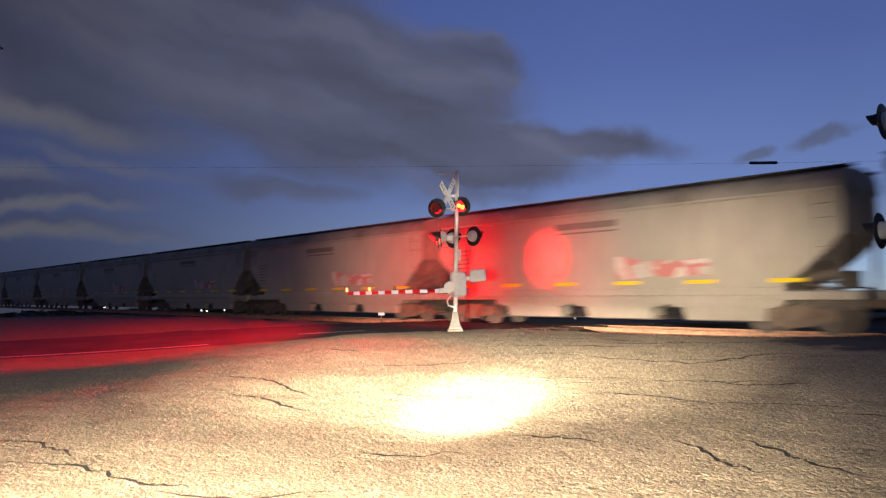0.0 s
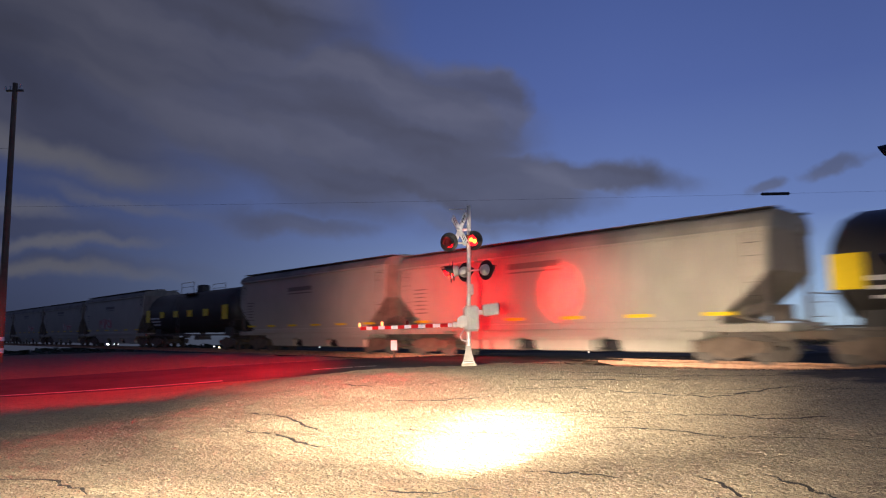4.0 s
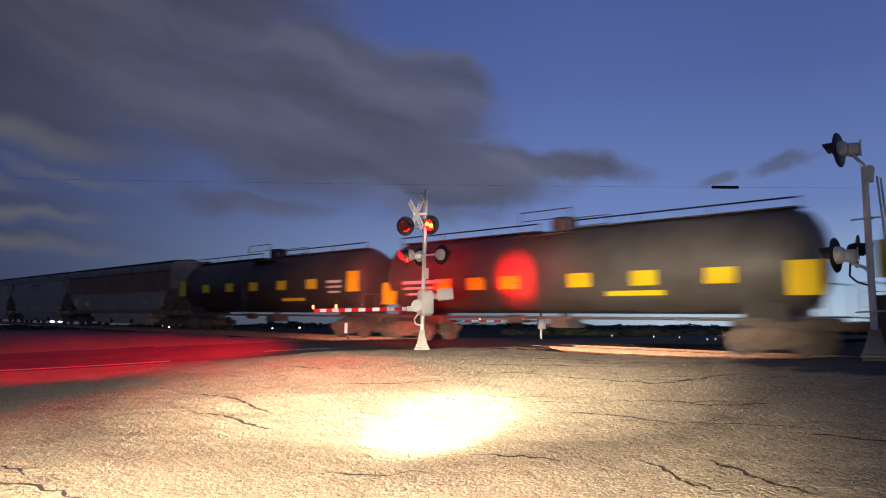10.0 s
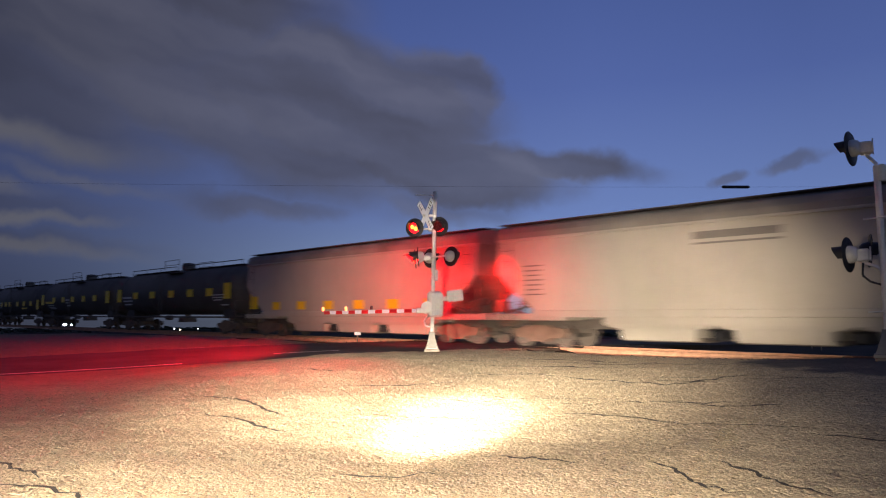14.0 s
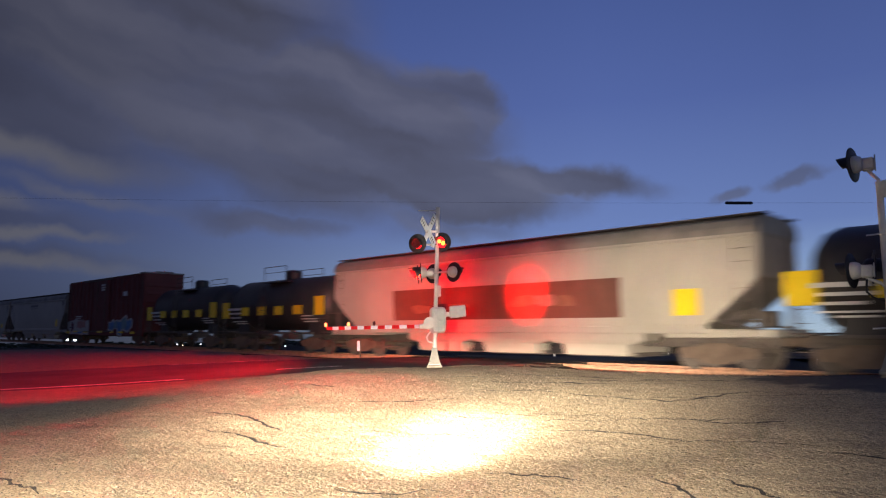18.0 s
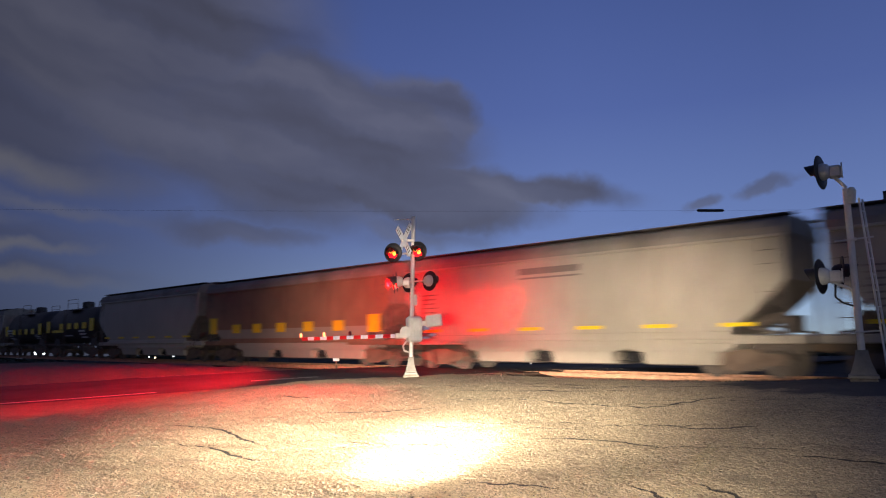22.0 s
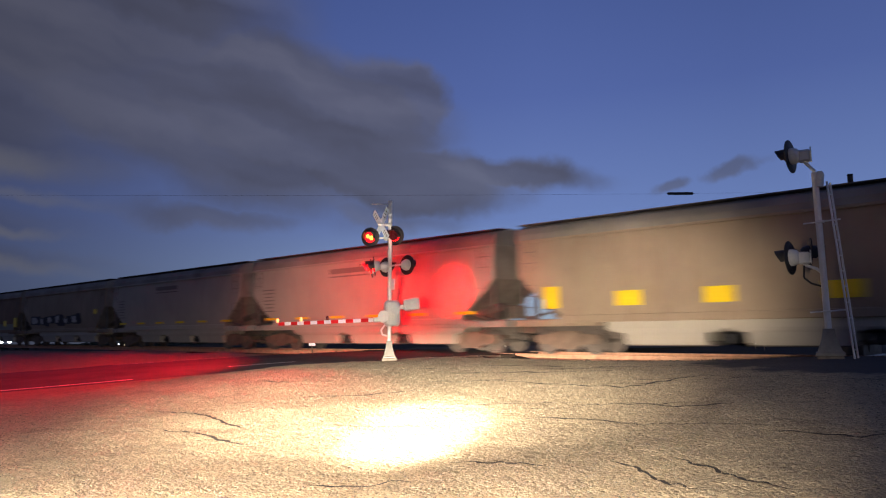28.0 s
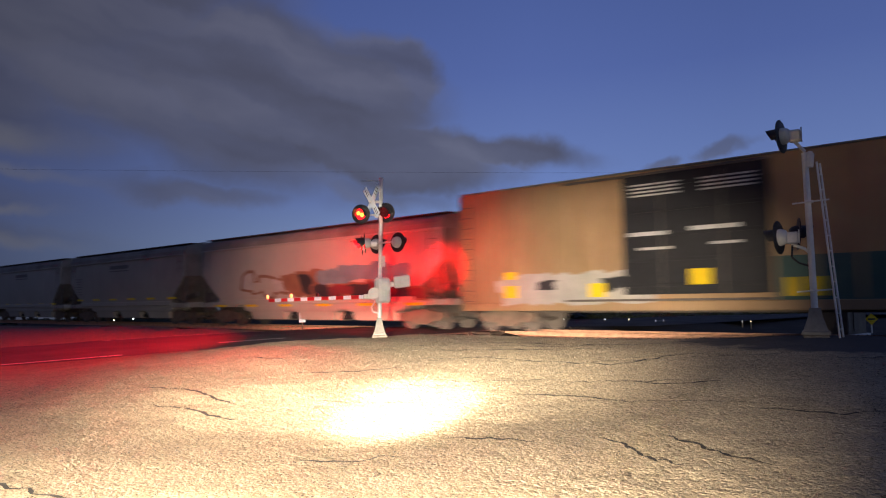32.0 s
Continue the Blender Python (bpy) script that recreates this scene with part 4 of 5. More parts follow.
# ---- roadside things ----
def utility_pole():
    p = polar(-33.45, 42.0, 0)
    z = float(height(p.x, p.y))
    root = thing("utility_pole", "tall weathered wooden utility pole", "utility pole", m=pose(p.x, p.y, z))
    part("pole", Shape().rod((0, 0, -0.3), (0.1, 0, 14.6), 0.19, 0.12, 14), M["wood"], root, smooth=True)
    part("pole_top_bracket", Shape().box((0.1, 0, 14.2), (0.9, 0.1, 0.1), 0.01), M["wood"], root)
    part("reflector_band", Shape().rod((0.0, 0, 0.5), (0.01, 0, 0.75), 0.2, n=14), M["white"], root, "white reflective band")
    part("reflector_band", Shape().rod((0.01, 0, 1.1), (0.01, 0, 1.3), 0.2, n=14), M["white"], root, "white reflective band")
    for x in (-0.4, -0.15, 0.35):
        part("insulator", Shape().rod((x, 0, 14.25), (x, 0, 14.45), 0.05, n=8), M["case"], root)
    wa, wb = Vector((p.x + 0.08, p.y, 11.15)), polar(-62, 46.0, 10.9)
    solid("overhead_wire", Shape().tube(hang(wa, wb, 0.3, 20), 0.009, 5), M["wire"], "thin black overhead wire tied to a tall pole", "cable", group="overhead wires")
    d = (wb - wa).normalized()
    solid("wire_splice", Shape().lathe(wa + d * 0.75 - Vector((0, 0, 0.03)), d, [(0, 0.03), (0.08, 0.1), (0.8, 0.1), (0.88, 0.03)], 10), M["black"], "black splice case hung on the wire beside a pole", "splice case")
    part("insulator", Shape().rod((0.4, 0, 14.25), (0.4, 0, 14.5), 0.06, n=10), M["case"], root)


def stop_sign():
    p = polar(-37.75, 11.5, 0)
    root = thing("stop_sign", "red octagonal stop sign with a white border on a post", "road sign", m=pose(p.x, p.y, float(height(p.x, p.y)), 0, 0, 30))
    part("post", Shape().box((0, 0.03, 1.6), (0.06, 0.04, 3.2), 0.008), M["alu"], root, "galvanised post")

    def octagon(r, y0, y1):
        return Shape().prism([(r * math.cos(radians(22.5 + 45 * k)), 2.92 + r * math.sin(radians(22.5 + 45 * k))) for k in range(8)], y0, y1)
    part("border", octagon(0.40, -0.006, 0.004), M["white"], root, "white border")
    part("face", octagon(0.372, -0.012, -0.0065), M["red"], root, "red face")
    cu = bpy.data.curves.new("lettering", "FONT")
    cu.body, cu.size, cu.align_x, cu.align_y, cu.extrude = "STOP", 0.30, "CENTER", "CENTER", 0.001
    tmp = new("lettering", cu)
    me = bpy.data.meshes.new_from_object(tmp)
    bpy.data.objects.remove(tmp)
    me.materials.append(M["white"])
    part("lettering", me, None, root, "white capital letters").matrix_local = pose(0, -0.015, 2.92, 90, 0, 0)


def hang(a, b, sag, n=24):
    return [a.lerp(b, k / n) - Vector((0, 0, 4 * sag * (k / n) * (1 - k / n))) for k in range(n + 1)]


def wires():
    a, b = Vector((-52.0, 45.0, 10.3)), Vector((66.0, 45.0, 10.3))
    line = hang(a, b, 0.55, 40)
    solid("overhead_wire", Shape().tube(line, 0.005, 5), M["wire"], "thin black overhead wire between two poles", "cable", group="overhead wires")
    for e in (a, b):
        z = float(height(e.x, e.y))
        pole = thing("utility_pole", "weathered wooden pole that carries the overhead wire", "utility pole", m=pose(e.x, e.y + 0.13, z))
        part("pole", Shape().rod((0, 0, -0.3), (0, 0, 10.9), 0.17, 0.11, 12), M["wood"], pole, smooth=True)
        part("insulator", Shape().rod((0, -0.02, 10.3 - z), (0, -0.16, 10.3 - z), 0.05, n=10), M["case"], pole)
    f = (20.95 - a.x) / (b.x - a.x)
    mid = a.lerp(b, f) - Vector((0, 0, 4 * 0.55 * f * (1 - f)))
    ax = Vector((1, 0, 0))
    solid("wire_splice", Shape().lathe(mid - ax * 0.95, ax, [(0, 0.03), (0.1, 0.1), (1.8, 0.1), (1.9, 0.03)], 10), M["black"], "thick black splice case hung on the overhead wire", "splice case")
    pole = thing("line_pole", "dark wooden line pole behind the railway", "utility pole", m=pose(*polar(36.62, 31.0, -0.2)))
    part("pole", Shape().rod((0, 0, -0.2), (0, 0, 6.95), 0.12, 0.10, 12), M["wood"], pole, smooth=True)
    part("pole_top", Shape().rod((0, 0, 6.95), (0, 0, 7.02), 0.105, n=12), M["black"], pole)


def signal_house():
    p = polar(36.0, 29.0, 0)
    root = thing("signal_cabinet", "dark metal signal cabinet behind the railway", "equipment cabinet", m=pose(p.x, p.y, float(height(p.x, p.y)), 0, 0, YAW - 12))
    part("body", Shape().box((0, 0, 1.15), (1.5, 1.2, 2.1), 0.03), M["steel"], root)
    part("plinth", Shape().box((0, 0, 0.05), (1.7, 1.4, 0.2), 0.02), M["case"], root)
    part("roof", Shape().box((0, 0, 2.24), (1.7, 1.4, 0.08), 0.02), M["steel"], root)
    part("door", Shape().box((0, -0.62, 1.15), (0.7, 0.03, 1.8), 0.01), M["steel"], root)


def warning_sign():
    p = polar(37.98, 33.0, 0)
    root = thing("warning_sign", "small yellow diamond warning sign on a post", "road sign", m=pose(p.x, p.y, -0.8, 0, 0, -20))
    part("post", Shape().box((0, 0.03, 0.45), (0.05, 0.04, 1.3), 0.006), M["alu"], root)
    part("plate", Shape().box((0, 0, 1.12), (0.34, 0.008, 0.34), 0.004, pose(0, 0, 0, 0, 45, 0)), M["yellow"], root, "yellow diamond plate")
    part("symbol", Shape().box((0, -0.006, 1.12), (0.26, 0.004, 0.06), 0.001), M["black"], root, "black bar")


def far_gate():
    p = polar(10.6, 38.0, 0)
    z = float(height(p.x, p.y))
    root = thing("far_crossing_gate", "red and white striped gate arm lowered beyond the railway", "crossing gate", m=pose(p.x, p.y, z))
    part("mast", Shape().rod((0, 0, 0), (0, 0, 1.9), 0.065, n=14), M["alu"], root, smooth=True)
    part("gate_mechanism", Shape().box((0, -0.2, 1.1), (0.4, 0.35, 0.6), 0.04), M["case"], root)
    arm = part("gate_arm", Shape().box((-0.3, 0, 1.22), (0.5, 0.05, 0.11), 0.01), M["white"], root)
    red = Shape().box((0, 0, 0), (0.40, 0.03, 0.11), 0.006).mesh("stripe", M["red"])
    whi = Shape().box((0, 0, 0), (0.40, 0.03, 0.11), 0.006).mesh("stripe", M["white"])
    for k in range(12):
        o = part("stripe", red if k % 2 == 0 else whi, None, arm)
        o.location = (-0.75 - 0.40 * k, 0, 1.22)
    for x in (-1.0, -3.3, -5.2):
        part("gate_lamp", Shape().lathe((x, 0, 1.28), (0, 0, 1), [(0, 0.04), (0.05, 0.05), (0.12, 0.04)], 10), M["gate_red"], arm, "red gate lamp", True)


def lineside_bits():
    p = polar(-5.15, 33.0, 0)
    z = float(height(p.x, p.y))
    root = thing("marker_post", "small white marker board on a stake beyond the track", "marker post", m=pose(p.x, p.y, z, 0, 0, 8))
    part("stake", Shape().box((0, 0.02, 0.3), (0.05, 0.04, 0.7), 0.005), M["wood"], root)
    part("board", Shape().box((0, 0, 0.72), (0.30, 0.02, 0.46), 0.006), M["white"], root, "white board")
    rnd = random.Random(9)
    # small low lamps far beyond the railway: azimuth, elevation, distance
    # the far_bright pair stands for headlamps, enlarged to include their glow
    for az, el, d, mat in ((-26.6, -0.85, 110, "far_bright"), (-26.1, -0.85, 110, "far_bright"), (-19.2, -1.2, 90, "far_lamp"), (-17.5, -1.2, 90, "far_lamp"), (-18.8, -1.27, 85, "far_amber"),
                           (-11.1, -1.4, 70, "far_lamp"), (-8.97, -1.36, 75, "far_amber"), (23.9, -2.15, 36, "far_lamp"), (23.3, -2.25, 36, "far_lamp"), (19.4, -1.95, 38, "far_lamp"),
                           (21.3, -2.0, 38, "far_amber"), (29.6, -2.2, 35, "far_lamp"), (30.2, -2.2, 35, "far_amber"), (16.2, -1.9, 40, "far_lamp")):
        p = polar(az, d, 0)
        g, top, k = float(height(p.x, p.y)), 1.5 + d * math.tan(radians(el)), d / 90.0 * (2.2 if mat == "far_bright" else 0.6 if az > 10 else 1.0)
        lamp = thing("low_lamp", "small lit lamp beyond the railway, on an added short post", "lamp", "far low lamps", m=pose(p.x, p.y, g))
        part("post", Shape().rod((0, 0, -0.1), (0, 0, max(top - g, 0.12)), 0.03, n=8), M["steel"], lamp)
        part("lantern", Shape().lathe((0, 0, max(top - g, 0.12) - 0.02), (0, 0, 1), [(0, 0.05), (0.04 * k, 0.11 * k), (0.14 * k, 0.08 * k)], 8), M[mat], lamp, "lit lantern")
    # scrub on the skyline
    v, f = [], []
    rng = np.random.default_rng(11)
    for k in range(5600):
        near = k >= 4200                       # a nearer, broken hedge beyond the crossing
        az = rng.uniform(8, 36) if near else rng.uniform(-60, 60)
        d = rng.uniform(62, 72) if near else rng.uniform(150, 210)
        base = 0.25 + 0.9 * lattice(np.array(az), np.array(0.0), 5.0, 7) + 0.9 * lattice(np.array(az), np.array(0.0), 1.7, 8)
        h = base * rng.random() ** 0.6
        if near:
            h *= 1.1 * max(0.0, lattice(np.array(az), np.array(3.0), 2.4, 21) - 0.35)
        p = polar(az, d, 0)
        r = rng.uniform(0.3, 0.8)
        g = float(height(p.x, p.y))
        n = len(v)
        for _ in range(4):
            q = rng.normal(size=3)
            q = q / np.linalg.norm(q) * r
            v.append((p.x + q[0] * 2, p.y + q[1], g + h * 0.8 + q[2] * 0.6))
        f += [(n, n + 1, n + 2), (n, n + 2, n + 3), (n, n + 3, n + 1), (n + 1, n + 3, n + 2)]
    me = bpy.data.meshes.new("scrub")
    me.from_pydata(v, [], f)
    me.materials.append(M["leaf"])
    tagged(new("scrub", me), "dark low scrub along the skyline", "scrub", kind="stuff")


utility_pole()
stop_sign()
wires()
signal_house()
warning_sign()
far_gate()
lineside_bits()


# ---- the train; a car's own x is the way it goes, y the side turned to the road, z from the rail's top ----
def bogie(root, x, axle=0.88, r=0.42):
    t = part("truck", Shape().box((0, 0, 0.52), (0.45, 2.0, 0.28), 0.04).rod((0, 0, 0.6), (0, 0, 0.95), 0.25, n=14), M["truck"], root, "cast steel truck with two axles")
    t.location.x = x
    for y in (-1.0, 1.0):
        fr = Shape().prism([(-1.25, 0.52), (-1.18, 0.66), (-0.6, 0.70), (-0.42, 0.80), (0.42, 0.80), (0.6, 0.70), (1.18, 0.66), (1.25, 0.52), (1.1, 0.36), (0.62, 0.34), (0.36, 0.20), (-0.36, 0.20), (-0.62, 0.34), (-1.1, 0.36)], y - 0.07, y + 0.07)
        part("side_frame", fr, M["truck"], t)
        part("spring_nest", Shape().rod((-0.16, y, 0.24), (-0.16, y, 0.46), 0.075, n=8).rod((0.16, y, 0.24), (0.16, y, 0.46), 0.075, n=8), M["steel"], t)
    for ax in (-axle, axle):
        w = Shape().rod((ax, -0.95, r), (ax, 0.95, r), 0.08, n=10)
        for y in (-0.755, 0.755):
            w.lathe((ax, y - math.copysign(0.07, y), r), (0, math.copysign(1, y), 0), [(0, r + 0.025), (0.03, r + 0.02), (0.035, r), (0.13, r - 0.004), (0.13, r - 0.07), (0.09, r - 0.09), (0.09, 0.16), (0.15, 0.12)], 20)
        part("wheelset", w, M["steel"], t, smooth=True)


def ladder(root, x, y, z0, z1, mat, wide=0.42, face=0):
    s = Shape()
    a = (wide / 2, 0) if face == 0 else (0, wide / 2)
    for e in (-1, 1):
        s.rod((x + a[0] * e, y + a[1] * e, z0), (x + a[0] * e, y + a[1] * e, z1), 0.018, n=6)
    n = int((z1 - z0) / 0.38)
    for k in range(n + 1):
        z = z0 + 0.1 + k * 0.38
        if z < z1:
            s.rod((x - a[0], y - a[1], z), (x + a[0], y + a[1], z), 0.013, n=6)
    return part("ladder", s, mat, root)


def underframe(root, half, mat, long_sill=True):
    if long_sill:
        part("centre_sill", Shape().box((0, 0, 0.82), (2 * half - 0.9, 0.6, 0.34), 0.02), mat, root)
    for e in (-1, 1):
        part("coupler", Shape().box((e * (half - 0.22), 0, 0.84), (0.62, 0.24, 0.24), 0.04).box((e * (half - 0.03), 0.03, 0.84), (0.18, 0.30, 0.30), 0.06), M["truck"], root)
        part("brake_hose", Shape().tube([(e * (half - 0.5), 0.35, 0.75), (e * (half - 0.25), 0.4, 0.45), (e * (half - 0.05), 0.2, 0.40)], 0.025), M["black"], root)
        bogie(root, e * (half - 2.05))


def reflectors(root, xs, y, z, w, h):
    me = Shape().box((0, 0, 0), (w, 0.006, h), 0.002).mesh("reflector", M["yellow"])
    for x in xs:
        o = part("reflector", me, None, root, "yellow reflective strip")
        o.location = (x, y, z)


def lettering(root, x, y, z, rows, mat, lean=0.0):
    for k, (w, h, dx) in enumerate(rows):
        part("lettering", Shape().box((x + dx, y, z - k * 0.24), (w, 0.006, h), 0.001), mat, root, "plain bars of lettering")


def wide_at(z, top):
    """Half the width of a covered hopper's curved side at a height."""
    f = (z - 1.2) / (top - 1.2)
    return 1.44 + 0.14 * math.sin(math.pi * min(max(f, 0), 1)) ** 0.8


def hopper_car(label, L, mat, top=4.22, eave=0.30, stripe_z=1.50, stripes=6, plates=(), dull=(), letters=M["ink"], letters_at=(0.3, 2.5), spray=None, art=(), bay_mat=None, band=None, band_mat=None, group="covered hoppers"):
    bay_mat = bay_mat or mat
    root = thing("covered_hopper_car", label, "hopper car", group)
    half = L / 2
    hb = half - 0.55
    levels = [1.22, 1.7, 2.2, 2.7, 3.2, 3.6, top - eave + 0.02]
    cols = [-1, -0.92, -0.8, -0.5, -0.2, 0, 0.2, 0.5, 0.8, 0.92, 1]
    reach = lambda z: hb - 1.75 * max(0.0, (2.6 - z) / 1.4)
    s = Shape()
    vs = []
    for z in levels:
        ring = [(c * reach(z), wide_at(z, top)) for c in cols] + [(c * reach(z), -wide_at(z, top)) for c in cols[::-1]]
        vs += [(x, y, z) for x, y in ring]
    n = 2 * len(cols)
    fs = [(j * n + k, j * n + (k + 1) % n, (j + 1) * n + (k + 1) % n, (j + 1) * n + k) for j in range(len(levels) - 1) for k in range(n)]
    s.add(vs, fs + [tuple(range(n)), tuple(range((len(levels) - 1) * n, len(levels) * n))])
    part("body", s, mat, root, smooth=True)
    for e in (-1, 1):
        vs = []
        for z in levels:
            vs += [(e * (reach(z) + 0.012), -wide_at(z, top) + 0.06, z), (e * (reach(z) + 0.012), wide_at(z, top) - 0.06, z)]
        part("slope_sheet", Shape().add(vs, [(2 * k, 2 * k + 1, 2 * k + 3, 2 * k + 2) for k in range(len(levels) - 1)]), M["end"], root, "dark end sheet")
    r = Shape()
    prof = [(-1.57, top - eave), (-1.54, top - eave * 0.3), (-1.42, top + 0.12), (-1.1, top + 0.24), (0, top + 0.31), (1.1, top + 0.24), (1.42, top + 0.12), (1.54, top - eave * 0.3), (1.57, top - eave)]
    m = len(prof)
    r.add([(x, y, z) for x in (-hb - 0.06, hb + 0.06) for y, z in prof], [(k, k + 1, m + k + 1, m + k) for k in range(m - 1)] + [tuple(range(m)), tuple(range(m, 2 * m)), (0, m - 1, 2 * m - 1, m)])
    part("roof", r, M["roof"], root, "dull weathered roof")
    hat = Shape().box((0, 0, top + 0.36), (2 * hb / 4 - 0.35, 0.62, 0.12), 0.03).mesh("hatch", mat)
    for k in range(4):
        part("hatch", hat, None, root).location.x = -hb + (k + 0.5) * 2 * hb / 4
    for y in (-1.05, 1.05):
        part("running_board", Shape().box((0, y, top + 0.30), (2 * hb + 0.3, 0.45, 0.035), 0.01), M["steel"], root)
    for y in (-1, 1):
        part("side_sill", Shape().box((0, y * 1.47, 1.20), (2 * (hb - 1.5), 0.10, 0.24), 0.02), mat, root)
        part("top_rail", Shape().box((0, y * 1.55, top - eave - 0.03), (2 * hb, 0.08, 0.09), 0.015), mat, root)
    span = min(3.7, 2 * (hb - 2.3) / 3)
    for k in range(3):
        x = -0.75 + (k - 1) * span
        vs = []
        for z, f, w in ((1.24, 0.5, 1.42), (0.86, 0.5, 1.40), (0.78, 0.46, 1.38), (0.71, 0.35, 1.35), (0.36, 0.335, 1.26)):
            vs += [(x - f * span, -w, z), (x + f * span, -w, z), (x + f * span, w, z), (x - f * span, w, z)]
        fs = [(4 * j + i, 4 * j + (i + 1) % 4, 4 * j + 4 + (i + 1) % 4, 4 * j + 4 + i) for j in range(4) for i in range(4)]
        b = 0.33 * span
        part("discharge_bay", Shape().add(vs, fs + [(0, 1, 2, 3), (16, 17, 18, 19)]), bay_mat, root)
        # black block and rod added to stand in for shade between the bays
        if k:
            part("bay_gap_shade", Shape().box((x - span / 2, 0, 0.55), (0.5, 2.3, 0.34), 0.05).rod((x - span / 2, -1.3, 0.5), (x - span / 2, 1.3, 0.5), 0.09, n=10), M["black"], root, "added dark block standing in for the shade between the bays")
        part("outlet_gate", Shape().box((x, 0, 0.38), (2 * b + 0.25, 1.9, 0.14), 0.02), M["steel"], root)
    for e in (-1, 1):
        part("end_platform", Shape().box((e * (hb - 1.3), 0, 1.08), (3.3, 2.86, 0.24), 0.03), mat, root)
        for y in (-1.38, 1.38):
            part("end_post", Shape().box((e * (hb - 0.1), y, 2.1), (0.10, 0.10, 1.9), 0.02), M["steel"], root)
            part("end_brace", Shape().rod((e * (hb - 0.1), y, 1.2), (e * (hb - 1.9), y, 1.6), 0.045, n=8), M["steel"], root)
        ladder(root, e * (hb - 0.45), 1.56, 0.75, top - 0.4, M["steel"])
        ladder(root, e * (hb + 0.08), -1.0, 1.1, top, M["steel"], face=1)
        part("brake_rigging", Shape().rod((e * (hb - 0.4), 0.5, 1.7), (e * (hb - 1.5), 0.5, 1.5), 0.16, n=12).box((e * (hb - 0.5), -0.5, 1.5), (0.5, 0.6, 0.5), 0.05), M["steel"], root, "dark air reservoir and valve over the end platform")
    underframe(root, half, M["steel"])
    y = wide_at(stripe_z, top) + 0.012
    if stripes:
        w = 2 * (hb - 0.2)
        reflectors(root, [-w / 2 + (k + 0.5) * w / stripes for k in range(stripes)], y, stripe_z, 0.95, 0.11)
    for x, z, w, h in plates:
        reflectors(root, [x], wide_at(z, top) + 0.014, z, w, h)
    for x, z, w, h in dull:
        part("placard", Shape().box((x, wide_at(z, top) + 0.014, z), (w, 0.006, h), 0.001), M["dull"], root, "dirty faded yellow placard")
    if letters:
        lettering(root, letters_at[0], wide_at(3.3, top) + 0.012, 3.5, [(letters_at[1], 0.22, 0), (letters_at[1], 0.06, 0)], letters)
        for k in range(7):
            part("lettering", Shape().box((hb * 0.82, wide_at(2.9 - 0.17 * k, top) + 0.010, 2.9 - 0.17 * k), (0.85 - 0.1 * (k % 3), 0.006, 0.05), 0.001), letters, root, "plain bars of lettering")
    for mt, x, z, w, h in spray or ():
        bits = Shape()
        rnd = random.Random(int(w * 100 + h * 10))
        k = max(3, int(w / 0.5))
        low = [(x - w / 2 + w * i / k, z - h / 2 + rnd.uniform(-0.12, 0.12) * h) for i in range(k + 1)]
        high = [(x - w / 2 + w * i / k + rnd.uniform(-0.1, 0.1), z + h / 2 + rnd.uniform(-0.3, 0.12) * h) for i in range(k + 1)]
        yy = [wide_at(z - h / 2, top) + 0.014, wide_at(z, top) + 0.014, wide_at(z + h / 2, top) + 0.014]
        mid = [((a[0] + b[0]) / 2, z) for a, b in zip(low, high)]
        vs = [(p[0], yy[r], p[1]) for r, row in enumerate((low, mid, high)) for p in row]
        bits.add(vs, [(r * (k + 1) + i, r * (k + 1) + i + 1, (r + 1) * (k + 1) + i + 1, (r + 1) * (k + 1) + i) for r in range(2) for i in range(k)])
        part("graffiti", bits, M[mt], root, "spray-painted patch")
    for k, (x, z, w, h, fills, edge) in enumerate(art):
        spray_art(root, lambda q: wide_at(q, top) + 0.018 + 0.007 * k, x, z, w, h, fills, edge, 3 + k + int(L * 10))
    if band:
        z0, z1, x1 = band
        vs = []
        for z in np.linspace(z0, z1, 5):
            vs += [(-min(x1, reach(z) - 0.05), wide_at(z, top) + 0.008, z), (min(x1, reach(z) - 0.05), wide_at(z, top) + 0.008, z)]
        part("paint_band", Shape().add(vs, [(2 * k, 2 * k + 1, 2 * k + 3, 2 * k + 2) for k in range(4)]), band_mat or M["band"], root, "painted band along the side")
    return root


